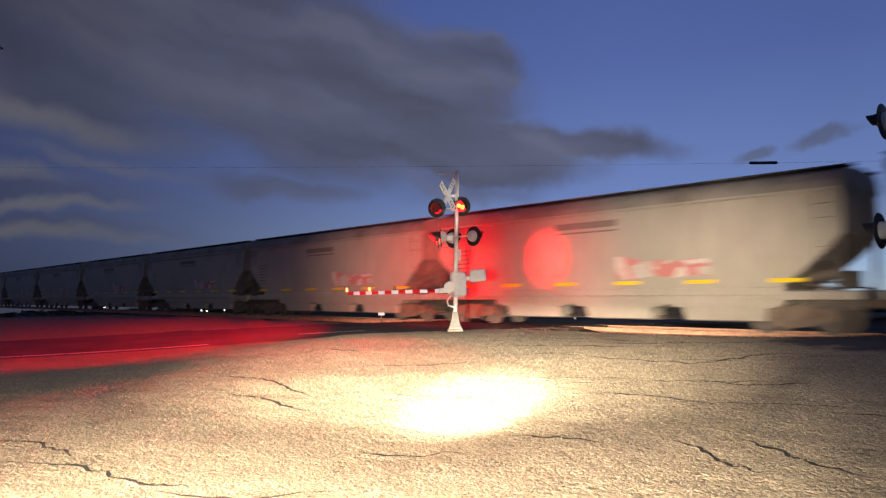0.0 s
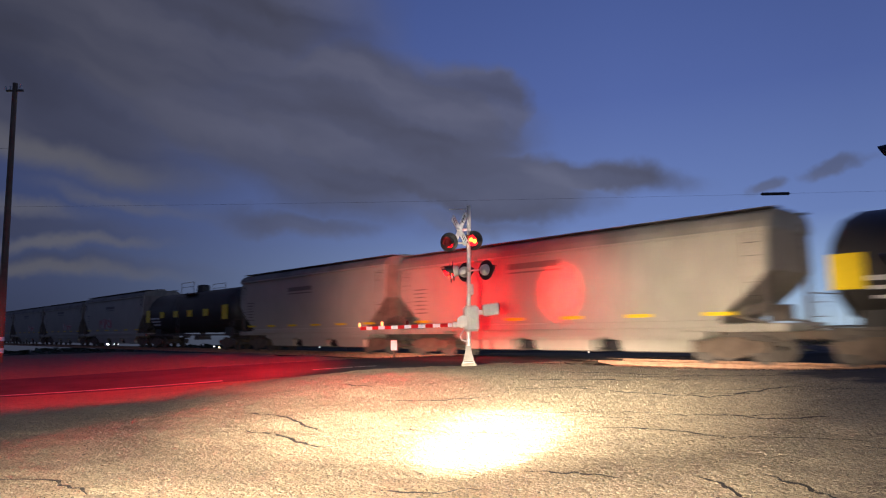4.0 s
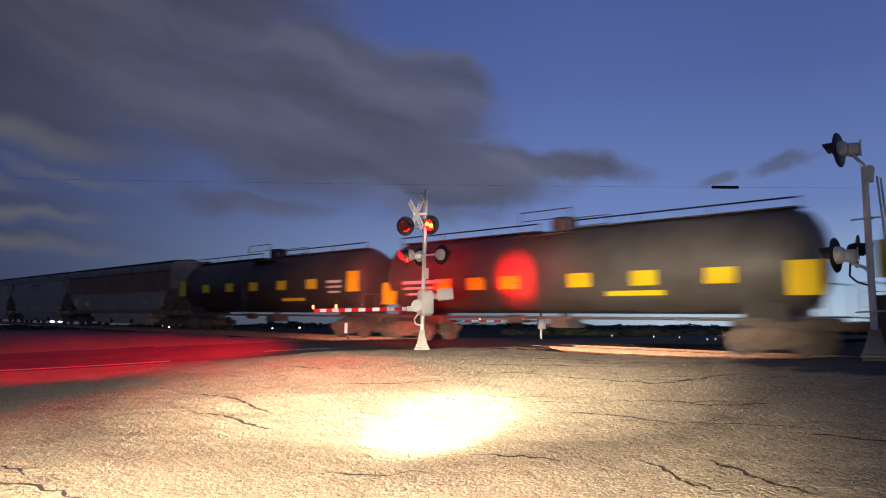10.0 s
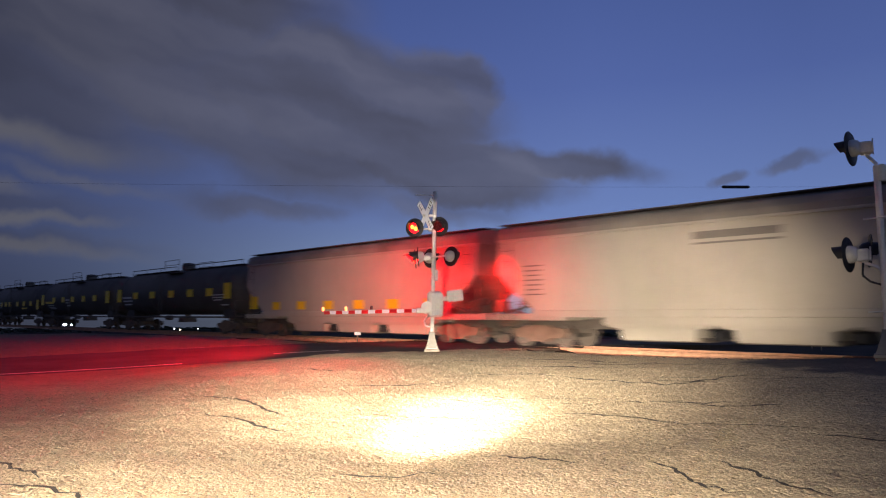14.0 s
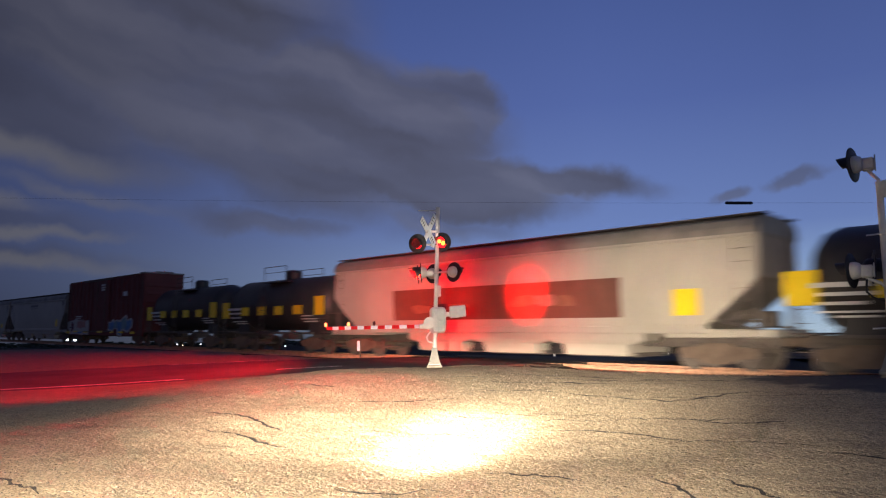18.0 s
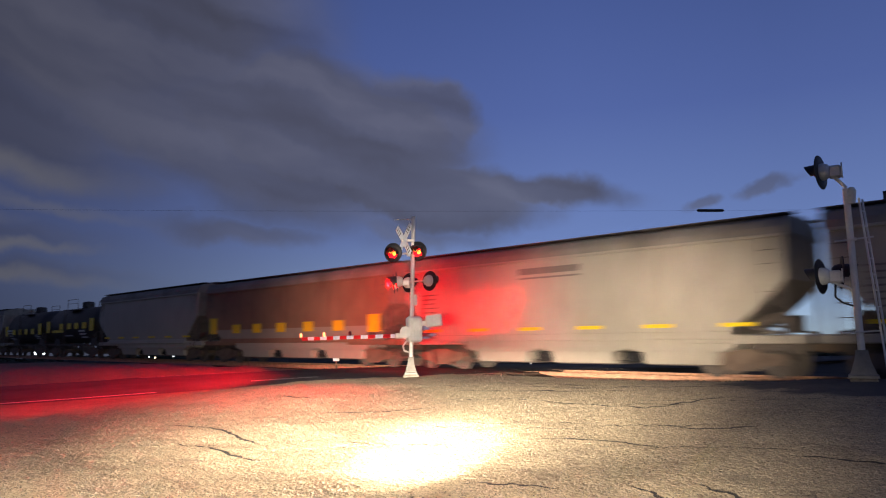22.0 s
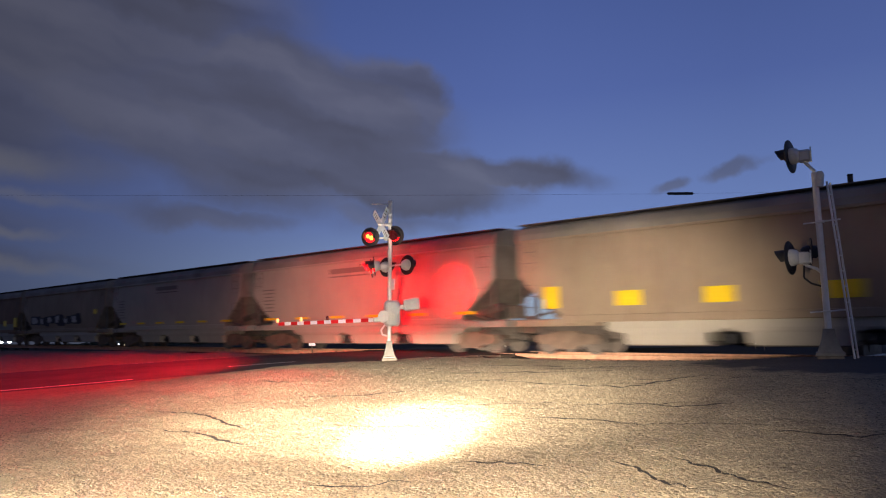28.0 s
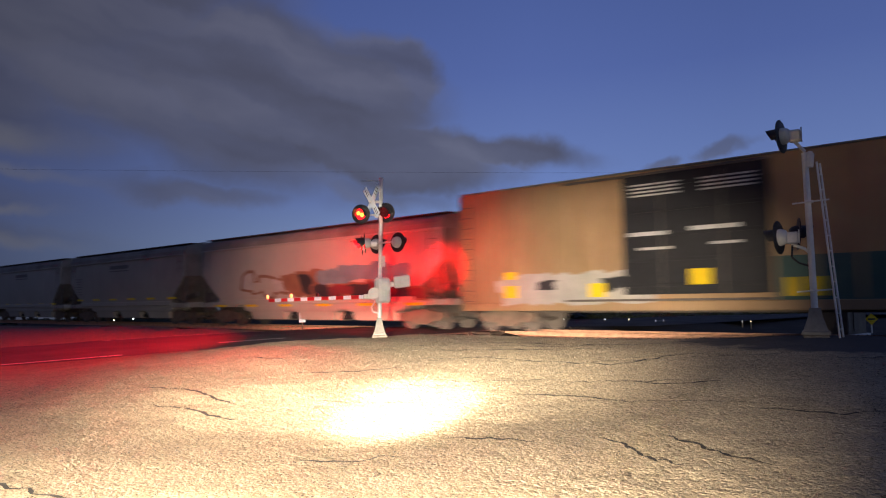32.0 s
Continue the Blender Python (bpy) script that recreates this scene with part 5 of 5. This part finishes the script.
def tank_car(label, L, shell=M["tank"], squares_at=(), ends=(), sq_z=2.55, r=1.52, text=(6.5, 2.35, 2.2), bar=None, rail=False, small=(), group="tank cars"):
    root = thing("tank_car", label, "tank car", group)
    half = L / 2
    ht = half - 0.75
    zc = 1.16 + r
    prof = [(-ht - 0.02, 0.05), (-ht + 0.02, r * 0.35), (-ht + 0.14, r * 0.68), (-ht + 0.38, r * 0.90), (-ht + 0.75, r), (ht - 0.75, r), (ht - 0.38, r * 0.90), (ht - 0.14, r * 0.68), (ht - 0.02, r * 0.35), (ht + 0.02, 0.05)]
    part("tank", Shape().lathe((0, 0, zc), (1, 0, 0), prof, 40), shell, root, "dark tank shell", True)
    for k in range(4):
        x = -ht + 0.8 + k * (2 * ht - 1.6) / 3
        part("weld_band", Shape().lathe((x - 0.05, 0, zc), (1, 0, 0), [(0, r + 0.004), (0.02, r + 0.014), (0.08, r + 0.014), (0.1, r + 0.004)], 40), shell, root, smooth=True)
    top = zc + r
    part("manway", Shape().lathe((0, 0, top - 0.05), (0, 0, 1), [(0, 0.46), (0.42, 0.46), (0.45, 0.42), (0.52, 0.40), (0.56, 0.1)], 20), shell, root, "valve housing on the tank top", True)
    part("platform", Shape().box((0, 0.95, top - 0.22), (2.3, 0.5, 0.04), 0.01).box((0, -0.95, top - 0.22), (2.3, 0.5, 0.04), 0.01), M["steel"], root)
    for y in (-1.2, 1.2):
        hand = Shape().tube([(-1.1, y, top - 0.2), (-1.1, y, top + 0.62), (1.1, y, top + 0.62), (1.1, y, top - 0.2)], 0.02, 6).rod((-1.1, y, top + 0.3), (1.1, y, top + 0.3), 0.016, n=6)
        part("hand_rail", hand, M["steel"], root)
    ladder(root, 0.9, r + 0.02, 1.0, top - 0.2, M["steel"])
    for e in (-1, 1):
        part("saddle", Shape().prism([(-0.7, 0.95), (0.7, 0.95), (0.5, 1.6), (-0.5, 1.6)], -0.95, 0.95), M["tank"], root).location.x = e * (half - 2.1)
        part("stub_sill", Shape().box((e * (half - 1.9), 0, 0.86), (3.0, 0.55, 0.36), 0.03), M["steel"], root)
        part("end_platform", Shape().box((e * (half - 0.72), 0, 1.08), (0.7, 2.8, 0.05), 0.01), M["steel"], root)
        part("grab_rail", Shape().tube([(e * (half - 0.5), -1.35, 1.1), (e * (half - 0.5), -1.35, 2.0), (e * (half - 0.5), 1.35, 2.0), (e * (half - 0.5), 1.35, 1.1)], 0.02, 6), M["steel"], root)
        ladder(root, e * (half - 0.7), 1.45, 0.5, 1.9, M["steel"])
    part("side_walk", Shape().box((0, 1.42, 1.02), (2 * half - 3.4, 0.12, 0.10), 0.01), M["steel"], root)
    for e in (-1, 1):
        part("coupler", Shape().box((e * (half - 0.22), 0, 0.84), (0.62, 0.24, 0.24), 0.04).box((e * (half - 0.03), 0.03, 0.84), (0.18, 0.30, 0.30), 0.06), M["truck"], root)
        bogie(root, e * (half - 2.05))
    part("outlet_valve", Shape().rod((0, 0, zc - r - 0.35), (0, 0, zc - r + 0.1), 0.18, n=12), M["steel"], root)
    part("valve_skid", Shape().prism([(-0.48, 0.66), (0.48, 0.66), (0.36, 1.0), (-0.36, 1.0)], -0.45, 0.45), M["steel"], root, "dark skid box round the outlet valve")
    part("brake_cylinder", Shape().rod((1.6, 0.4, 0.95), (2.4, 0.4, 0.95), 0.16, n=12), M["steel"], root)
    def skin(z):
        return math.sqrt(max(r * r - (z - zc) ** 2, 0.1)) + 0.03
    reflectors(root, squares_at, skin(sq_z) + 0.01, sq_z, 0.86, 0.47)
    for x, z in ends:
        reflectors(root, [x], skin(z) + 0.01, z, 0.84, 0.94)
    if text:
        x, z, w = text
        for k, (f, h, dx) in enumerate([(1.0, 0.13, 0), (1.0, 0.10, 0), (0.8, 0.09, 0.1)]):
            part("lettering", Shape().box((x + dx, skin(z - 0.24 * k), z - 0.24 * k), (w * f, 0.006, h), 0.001), M["pale"], root, "plain bars of lettering")
    if bar:
        x, z, w = bar
        part("orange_strip", Shape().box((x, skin(z), z), (w, 0.006, 0.2), 0.001), M["yellow"], root, "long yellow strip")
    for x, z, w in small:
        part("lettering", Shape().box((x, skin(z), z), (w, 0.006, 0.06), 0.001), M["pale"], root, "plain bars of lettering")
    if rail:
        for x0, x1 in ((-ht + 0.5, -0.75), (0.75, ht - 0.5)):
            sr = Shape().rod((x0, 0.55, top + 0.26), (x1, 0.55, top + 0.26), 0.03, n=6)
            for k in range(4):
                x = x0 + (x1 - x0) * k / 3
                sr.rod((x, 0.55, top - 0.12), (x, 0.55, top + 0.26), 0.018, n=6)
            part("safety_rail", sr, M["black"], root, "black safety rail along the tank top")
            part("top_walk", Shape().box(((x0 + x1) / 2, 0.3, top - 0.0), (x1 - x0, 0.5, 0.04), 0.01), M["steel"], root)
    return root


def blob(rnd, x, z, w, h, n=16):
    """A rounded, uneven letter-like outline."""
    ph = [rnd.uniform(0, 6.28) for _ in range(3)]
    out = []
    for k in range(n):
        a = 2 * math.pi * k / n
        f = 1 + 0.16 * math.sin(2 * a + ph[0]) + 0.12 * math.sin(3 * a + ph[1]) + 0.07 * math.sin(5 * a + ph[2])
        out.append((x + 0.5 * w * f * math.copysign(abs(math.cos(a)) ** 0.7, math.cos(a)), z + 0.5 * h * f * math.copysign(abs(math.sin(a)) ** 0.7, math.sin(a))))
    return out


def spray_art(root, face, x, z, w, h, fills, edge="art_white", seed=1):
    """Overlapping sprayed letter shapes with an outline; face gives the side's y at a height."""
    rnd = random.Random(seed)
    n = max(3, int(w / 0.75))
    for k in range(n):
        cx = x - w / 2 + (k + 0.5) * w / n
        cz = z + rnd.uniform(-0.14, 0.14) * h
        bw, bh = w / n * rnd.uniform(1.4, 2.1), h * rnd.uniform(0.55, 1.05)
        for grow, mat, lift in ((1.0, edge, 0.0), (0.74, fills[k % len(fills)], 0.004)):
            rim = blob(random.Random(seed * 50 + k), cx, cz, bw * grow, bh * grow)
            inner = [(cx + (px - cx) * 0.5, cz + (pz - cz) * 0.5) for px, pz in rim]
            m = len(rim)
            up = lift + 0.0008 * (k % 3)
            vs = [(px, face(pz) + up, pz) for px, pz in rim] + [(px, face(pz) + up, pz) for px, pz in inner] + [(cx, face(cz) + up, cz)]
            fs = [(i, (i + 1) % m, m + (i + 1) % m, m + i) for i in range(m)] + [(m + i, m + (i + 1) % m, 2 * m) for i in range(m)]
            part("graffiti", Shape().add(vs, fs), M[mat], root, "spray-painted letter shape")


def box_car(label, L, mat, door_mat, top=4.95, base=1.0, door_x=0.0, door_w=3.3, spray=(), art=(), text=(), plates=(), lower=None, posts=18, group="boxcars"):
    root = thing("boxcar", label, "boxcar", group)
    half = L / 2
    hb = half - 0.32
    part("body", Shape().box((0, 0, (base + top) / 2), (2 * hb, 2.86, top - base), 0.03), mat, root)
    part("roof", Shape().prism([(-hb, top), (-hb, top + 0.04), (hb, top + 0.04), (hb, top)], -1.46, 1.46).prism([(-hb, top + 0.04), (-hb, top + 0.16), (hb, top + 0.16), (hb, top + 0.04)], -0.6, 0.6), M["roof"], root, "ridged metal roof")
    for k in range(posts):
        x = -hb + 0.05 + k * (2 * hb - 0.1) / (posts - 1)
        if abs(x - door_x) > door_w / 2 + 0.1:
            part("side_post", Shape().box((x, 1.46, (base + top) / 2), (0.10, 0.07, top - base - 0.1), 0.012), mat, root)
    door = part("door", Shape().box((door_x, 1.50, (base + top) / 2 + 0.05), (door_w, 0.07, top - base - 0.35), 0.015), door_mat, root, "sliding door")
    for k in range(5):
        part("door_rib", Shape().box((door_x, 1.55, base + 0.5 + k * 0.75), (door_w - 0.1, 0.04, 0.10), 0.012), door_mat, door)
    for x in (door_x - 0.9, door_x + 0.9):
        part("lock_rod", Shape().rod((x, 1.58, base + 0.2), (x, 1.58, top - 0.25), 0.025, n=8), M["steel"], door)
    for z in (base + 0.06, top - 0.12):
        part("door_track", Shape().box((0.8, 1.52, z), (6.4, 0.10, 0.07), 0.01), M["steel"], root)
    part("side_sill", Shape().box((0, 1.44, base - 0.12), (2 * hb, 0.10, 0.28), 0.02).box((0, -1.44, base - 0.12), (2 * hb, 0.10, 0.28), 0.02), mat, root)
    for e in (-1, 1):
        for k in range(6):
            part("end_corrugation", Shape().box((e * (hb + 0.03), 0, base + 0.5 + k * 0.58), (0.08, 2.6, 0.20), 0.035), mat, root)
        ladder(root, e * (hb - 0.35), 1.52, 0.6, top - 0.4, M["steel"])
        ladder(root, e * (hb + 0.12), 1.1, 0.8, 2.6, M["steel"], face=1)
    part("rust_cap", Shape().box((-hb + 0.5, 0, top + 0.07), (1.0, 2.94, 0.05), 0.01), M["pale"], root, "bare metal roof end")
    underframe(root, half, M["steel"])
    if lower:
        part("paint_band", Shape().box((-(hb + 2.4) / 2, 1.4335, base + lower / 2), (hb - 2.5, 0.008, lower), 0.0), M["box_green"], root, "dull green lower band")
    for k, (mt, x, z, w, h) in enumerate(spray):
        rnd = random.Random(k + int(w * 10))
        n = max(4, int(w / 0.3))
        edge = [(x - w / 2 + w * i / n, z - h / 2 + rnd.uniform(-0.07, 0.07)) for i in range(n + 1)] + [(x + w / 2 - w * i / n, z + h / 2 + rnd.uniform(-0.12, 0.08)) for i in range(n + 1)]
        part("graffiti", Shape().prism(edge, 1.498, 1.502 + 0.003 * k), M[mt], root, "spray-painted patch")
    for k, (x, z, w, h, fills, edge) in enumerate(art):
        spray_art(root, lambda q: 1.5 + 0.007 * k, x, z, w, h, fills, edge, 5 + k)
    for x, z, w, h in text:
        part("lettering", Shape().box((x, 1.58 if abs(x - door_x) < door_w / 2 else 1.505, z), (w, 0.006, h), 0.001), M["pale"], root, "plain bars of lettering")
    for x, z, w, h in plates:
        reflectors(root, [x], 1.60 if abs(x - door_x) < door_w / 2 else 1.51, z, w, h)
    return root


def squares(xs, z, w=0.8, h=0.46):
    return [(x, z, w, h) for x in xs]


# head of each car (metres along the track at the clip's start), tail, and what it is
CARS = []


def car(make, head, tail, *args, **kw):
    ob = make(*args, L=head - tail, **kw) if args else make(L=head - tail, **kw)
    CARS.append((ob, (head + tail) / 2))
    return ob


def like(ob, head, tail):
    CARS.append((copy_thing(ob, Matrix()), (head + tail) / 2))


def train():
    grey = dict(mat=M["hop_grey"], label="dusty grey covered hopper car with yellow reflective strips")
    pale = dict(mat=M["hop_light"], label="pale grey smooth-sided covered hopper car with yellow strips")
    g = car(hopper_car, 22.0, 5.5, **grey, spray=[("spray_d", -2.5, 2.0, 3.2, 0.7)])
    for k in range(9):
        like(g, 38.5 + 16.5 * k, 22.0 + 16.5 * k)
    tall = dict(pale, top=4.40, eave=0.16)
    car(hopper_car, 5.5, -12.0, **tall, spray=[("spray_d", 1.5, 2.1, 3.6, 0.8)])
    car(tank_car, -11.2, -28.2, label="black tank car with pale lettering and yellow reflective squares", squares_at=(4.0, 1.3, -1.3, -4.0), ends=((7.0, 2.5), (-7.0, 2.5)), text=(5.6, 2.3, 1.9))
    car(hopper_car, -28.5, -44.5, **tall)
    car(hopper_car, -44.5, -62.2, **grey)
    car(tank_car, -62.2, -78.7, label="black tank car with pale lettering and yellow reflective squares", squares_at=(4.0, 1.3, -1.3, -4.0), ends=((6.8, 2.5), (-6.8, 2.5)), text=(5.4, 2.3, 1.9))
    car(hopper_car, -78.7, -94.5, **pale)
    car(hopper_car, -94.5, -111.4, **grey)
    car(hopper_car, -111.4, -131.6, mat=M["hop_brown"], label="brown long covered hopper car with a pale sage lower side", stripes=0, letters=None, bay_mat=M["hop_light"],
        band=(1.28, 2.5, 9.0), band_mat=M["hop_sage"], plates=[(7.8, 2.03, 0.6, 0.76), (5.3, 1.82, 0.85, 0.45)], dull=[(-8.35, 2.0, 0.6, 0.86), (-5.7, 1.9, 0.6, 0.36)])
    long = dict(label="long black tank car with yellow reflective squares and a safety rail", rail=True)
    car(tank_car, -131.6, -150.9, **long, squares_at=(5.4, 2.6, 0.0, -2.75, -5.4), ends=((8.4, 2.62), (-8.65, 2.6)), text=(-7.2, 2.62, 1.1), bar=(-3.5, 1.84, 2.0))
    car(tank_car, -150.9, -169.9, **long, shell=M["tank_dusty"], squares_at=(4.8, 3.05, 1.4, -1.59, -3.95, -6.35), sq_z=2.28, ends=((8.15, 2.0), (-8.6, 2.15)), text=(6.0, 2.42, 2.3), bar=(-3.5, 1.84, 2.0))
    car(tank_car, -169.9, -189.1, **long, shell=M["tank_dusty"], squares_at=(5.1, 2.45, -0.08, -2.85, -5.5), sq_z=2.5, ends=((8.45, 2.55), (-8.4, 2.55)), text=(1.3, 2.45, 1.2), bar=(6.55, 2.28, 2.4), small=((6.4, 2.02, 1.6), (6.2, 1.85, 1.8), (6.2, 1.72, 1.8)))
    car(tank_car, -189.1, -208.4, **long, shell=M["tank_dusty"], squares_at=(5.25, 2.3, -0.75, -3.55, -6.2), sq_z=2.53, ends=((8.3, 2.57), (-8.45, 2.57)), text=(6.9, 2.4, 1.8), small=((-7.2, 2.35, 1.4), (-7.2, 2.2, 1.4), (-7.0, 2.05, 1.0), (-7.6, 1.75, 0.9)))
    p = dict(pale, stripes=0)
    car(hopper_car, -209.0, -227.5, **p, plates=squares((-6.15, -3.75, -1.35, 1.0, 3.36, 5.7), 1.66, 0.76, 0.46) + [(7.95, 1.93, 0.8, 0.92)], letters=None)
    car(hopper_car, -227.5, -247.0, **p, plates=[(-7.0, 1.9, 0.6, 0.8)])
    car(box_car, -247.0, -264.5, top=5.28, label="oxide red boxcar with blue and white spray paint", mat=M["box_red"], door_mat=M["box_red"],
        art=[(-3.6, 1.5, 5.0, 1.15, ("art_blue", "art_teal"), "art_white"), (7.0, 1.5, 2.0, 1.1, ("art_white", "box_red"), "art_white")], spray=[("art_white", 5.3, 1.4, 4.9, 1.2), ("art_pink", 5.0, 1.65, 2.6, 0.62), ("art_blue", 4.9, 1.0, 1.9, 0.2), ("art_dark", 7.2, 1.62, 1.2, 0.06), ("art_dark", 7.2, 1.40, 1.3, 0.06), ("art_dark", 7.2, 1.84, 1.1, 0.06)], text=[(-0.4, 4.75, 1.0, 0.12), (-0.4, 4.55, 0.9, 0.1), (-0.4, 4.36, 0.8, 0.1), (-4.9, 3.9, 0.9, 0.35), (5.4, 2.3, 1.6, 0.08), (5.6, 2.12, 1.3, 0.07)],
        plates=[(8.1, 0.97, 1.15, 0.2), (6.1, 1.04, 1.2, 0.11), (3.7, 1.0, 1.28, 0.12), (-0.1, 1.02, 1.2, 0.13), (-2.4, 1.0, 0.8, 0.11), (-4.3, 1.0, 1.0, 0.12), (-6.6, 0.97, 0.9, 0.18)])
    short = car(tank_car, -264.5, -276.0, label="short black tank car with yellow reflective squares", r=1.42, squares_at=(2.8, 1.0, -0.75, -2.6), sq_z=2.22, ends=((5.0, 2.3), (-4.6, 2.4)), text=(4.0, 2.36, 1.5), small=((3.9, 1.66, 1.6), (3.8, 1.54, 1.2), (-3.4, 1.75, 1.4), (-3.4, 1.62, 1.2), (-3.3, 1.9, 0.9)))
    like(short, -276.0, -287.0)
    car(hopper_car, -287.0, -308.0, mat=M["hop_light"], label="pale covered hopper car with a brown lower band", stripes=0, band=(1.59, 2.87, 5.6), plates=[(-7.8, 2.05, 0.8, 0.86)], letters=None,
        art=[(-2.5, 2.25, 2.6, 0.8, ("art_brown", "art_pink"), "band"), (2.8, 2.1, 2.8, 0.5, ("art_brown", "art_dark"), "band")])
    like(short, -308.0, -319.0)
    car(tank_car, -319.0, -331.2, label="short black tank car with a long yellow strip", r=1.42, squares_at=(1.65, -0.12, -1.65, -3.3), sq_z=2.5, ends=((4.75, 2.5), (-4.8, 2.55)), text=(-2.6, 2.1, 1.3), bar=(2.67, 2.12, 2.7), small=((-2.6, 1.6, 1.5), (0.6, 1.75, 1.8)))
    car(hopper_car, -331.2, -347.0, **dict(pale, letters=None, top=4.34))
    b = car(hopper_car, -347.0, -363.7, mat=M["hop_brown"], label="brown rusted covered hopper car with yellow squares", stripes=0, bay_mat=M["hop_light"], band=(1.25, 1.8, 9.0), band_mat=M["hop_sage"], plates=[(6.95, 2.07, 0.8, 0.98), (-6.85, 2.0, 0.8, 0.95)] + squares((4.5, 2.46, 0.26, -2.05, -4.36), 1.85, 0.80, 0.48), letters=None)
    h1 = car(hopper_car, -363.7, -379.5, **grey)
    like(h1, -379.5, -395.0)
    car(hopper_car, -395.0, -410.8, **dict(pale, letters_at=(-4.3, 0.9)), plates=[(-5.9, 1.95, 0.62, 0.86)])
    like(b, -410.8, -427.4)
    car(hopper_car, -427.4, -443.4, mat=M["hop_tan"], label="tan covered hopper car with black and white spray paint", stripes=0, bay_mat=M["hop_light"], art=[(1.0, 1.95, 9.0, 0.8, ("art_dark", "art_white"), "art_dark")], letters=None, plates=[(-6.0, 2.4, 0.6, 0.3)])
    like(h1, -443.4, -459.4)
    g2 = car(hopper_car, -459.4, -475.5, **grey)
    car(hopper_car, -475.5, -492.6, mat=M["hop_tan"], label="tan brown covered hopper car with yellow squares", stripes=0, bay_mat=M["hop_light"], plates=[(6.7, 2.0, 0.6, 0.9), (-6.7, 2.35, 0.85, 0.5)] + squares((3.95, 1.15, -2.0, -4.7), 1.82, 0.86, 0.48), letters=None)
    car(hopper_car, -492.6, -507.9, **dict(pale, letters=M["ink"]), stripe_z=1.3)
    like(g2, -507.9, -525.6)
    car(hopper_car, -525.6, -543.5, **dict(pale, letters=None), stripe_z=1.02, art=[(2.6, 2.0, 3.9, 1.3, ("hop_light", "art_white", "hop_light"), "art_brown"), (-0.3, 2.05, 2.6, 1.25, ("art_brown", "art_dark", "art_brown"), "art_brown"), (-4.2, 1.55, 6.4, 0.9, ("art_maroon", "art_dark", "art_maroon"), "art_brown"), (-3.9, 2.3, 5.2, 0.8, ("art_teal", "art_teal"), "art_teal")])
    car(box_car, -543.5, -561.0, label="ochre boxcar with a black door and spray paint", mat=M["box_tan"], door_mat=M["black"], door_x=-0.22, door_w=4.3, lower=1.2, top=5.0,
        spray=[("art_white", 3.75, 1.48, 5.6, 1.05)], art=[(4.4, 1.55, 4.6, 0.7, ("art_dark", "art_white", "art_white"), "art_white")],
        text=[(x, 4.55 - 0.11 * k, 1.5, 0.05) for x in (0.85, -1.3) for k in range(4)] + [(1.1, 3.05, 1.2, 0.12), (-0.9, 3.12, 1.4, 0.12), (0.9, 2.6, 1.0, 0.08), (-1.2, 2.66, 0.8, 0.08)], plates=[(6.2, 1.39, 0.56, 0.42), (6.2, 1.95, 0.5, 0.26), (2.87, 1.39, 0.56, 0.44), (-0.45, 1.72, 0.62, 0.46), (-2.85, 1.37, 0.34, 0.5), (-3.42, 1.37, 0.44, 0.5)])


train()


# ---- what moves: the train rolls past at an even pace, the signal lamps flash in turn ----
def motions():
    for ob, mid in CARS:
        rows = []
        for t in (0.0, 16.0, 32.0):
            p = on_track(mid + SPEED * t, 0, ZR)
            rows.append((t, pose(p.x, p.y, p.z, 0, 0, 90 + YAW)))
        walk(ob, rows)
    half, start = 0.5965, 7.1
    turns = [start + half * k for k in range(-12, 43)]
    # the added shutters open and close by turns to imitate flashing
    for flap, hinge, phase in FLAPS:
        rows = []
        closed, lifted = hinge @ pose(0, 0, 0, 0), hinge @ pose(0, 0, 0, -86)
        for k, t in zip(range(-12, 43), turns):
            if (k % 2 == 0) == (phase == 1):             # even spans: the second lamp of each pair is lit
                continue
            rows += [(a, m) for a, m in ((t - 0.055, closed), (t + 0.01, lifted), (t + half - 0.055, lifted), (t + half + 0.01, closed)) if 0 <= a <= 32]
        rows = [(0.0, rows[0][1])] + rows + [(32.0, rows[-1][1])]
        clean = [rows[0]]
        for r in rows[1:]:
            if frame(r[0]) > frame(clean[-1][0]):
                clean.append(r)
        walk(flap, clean)


motions()
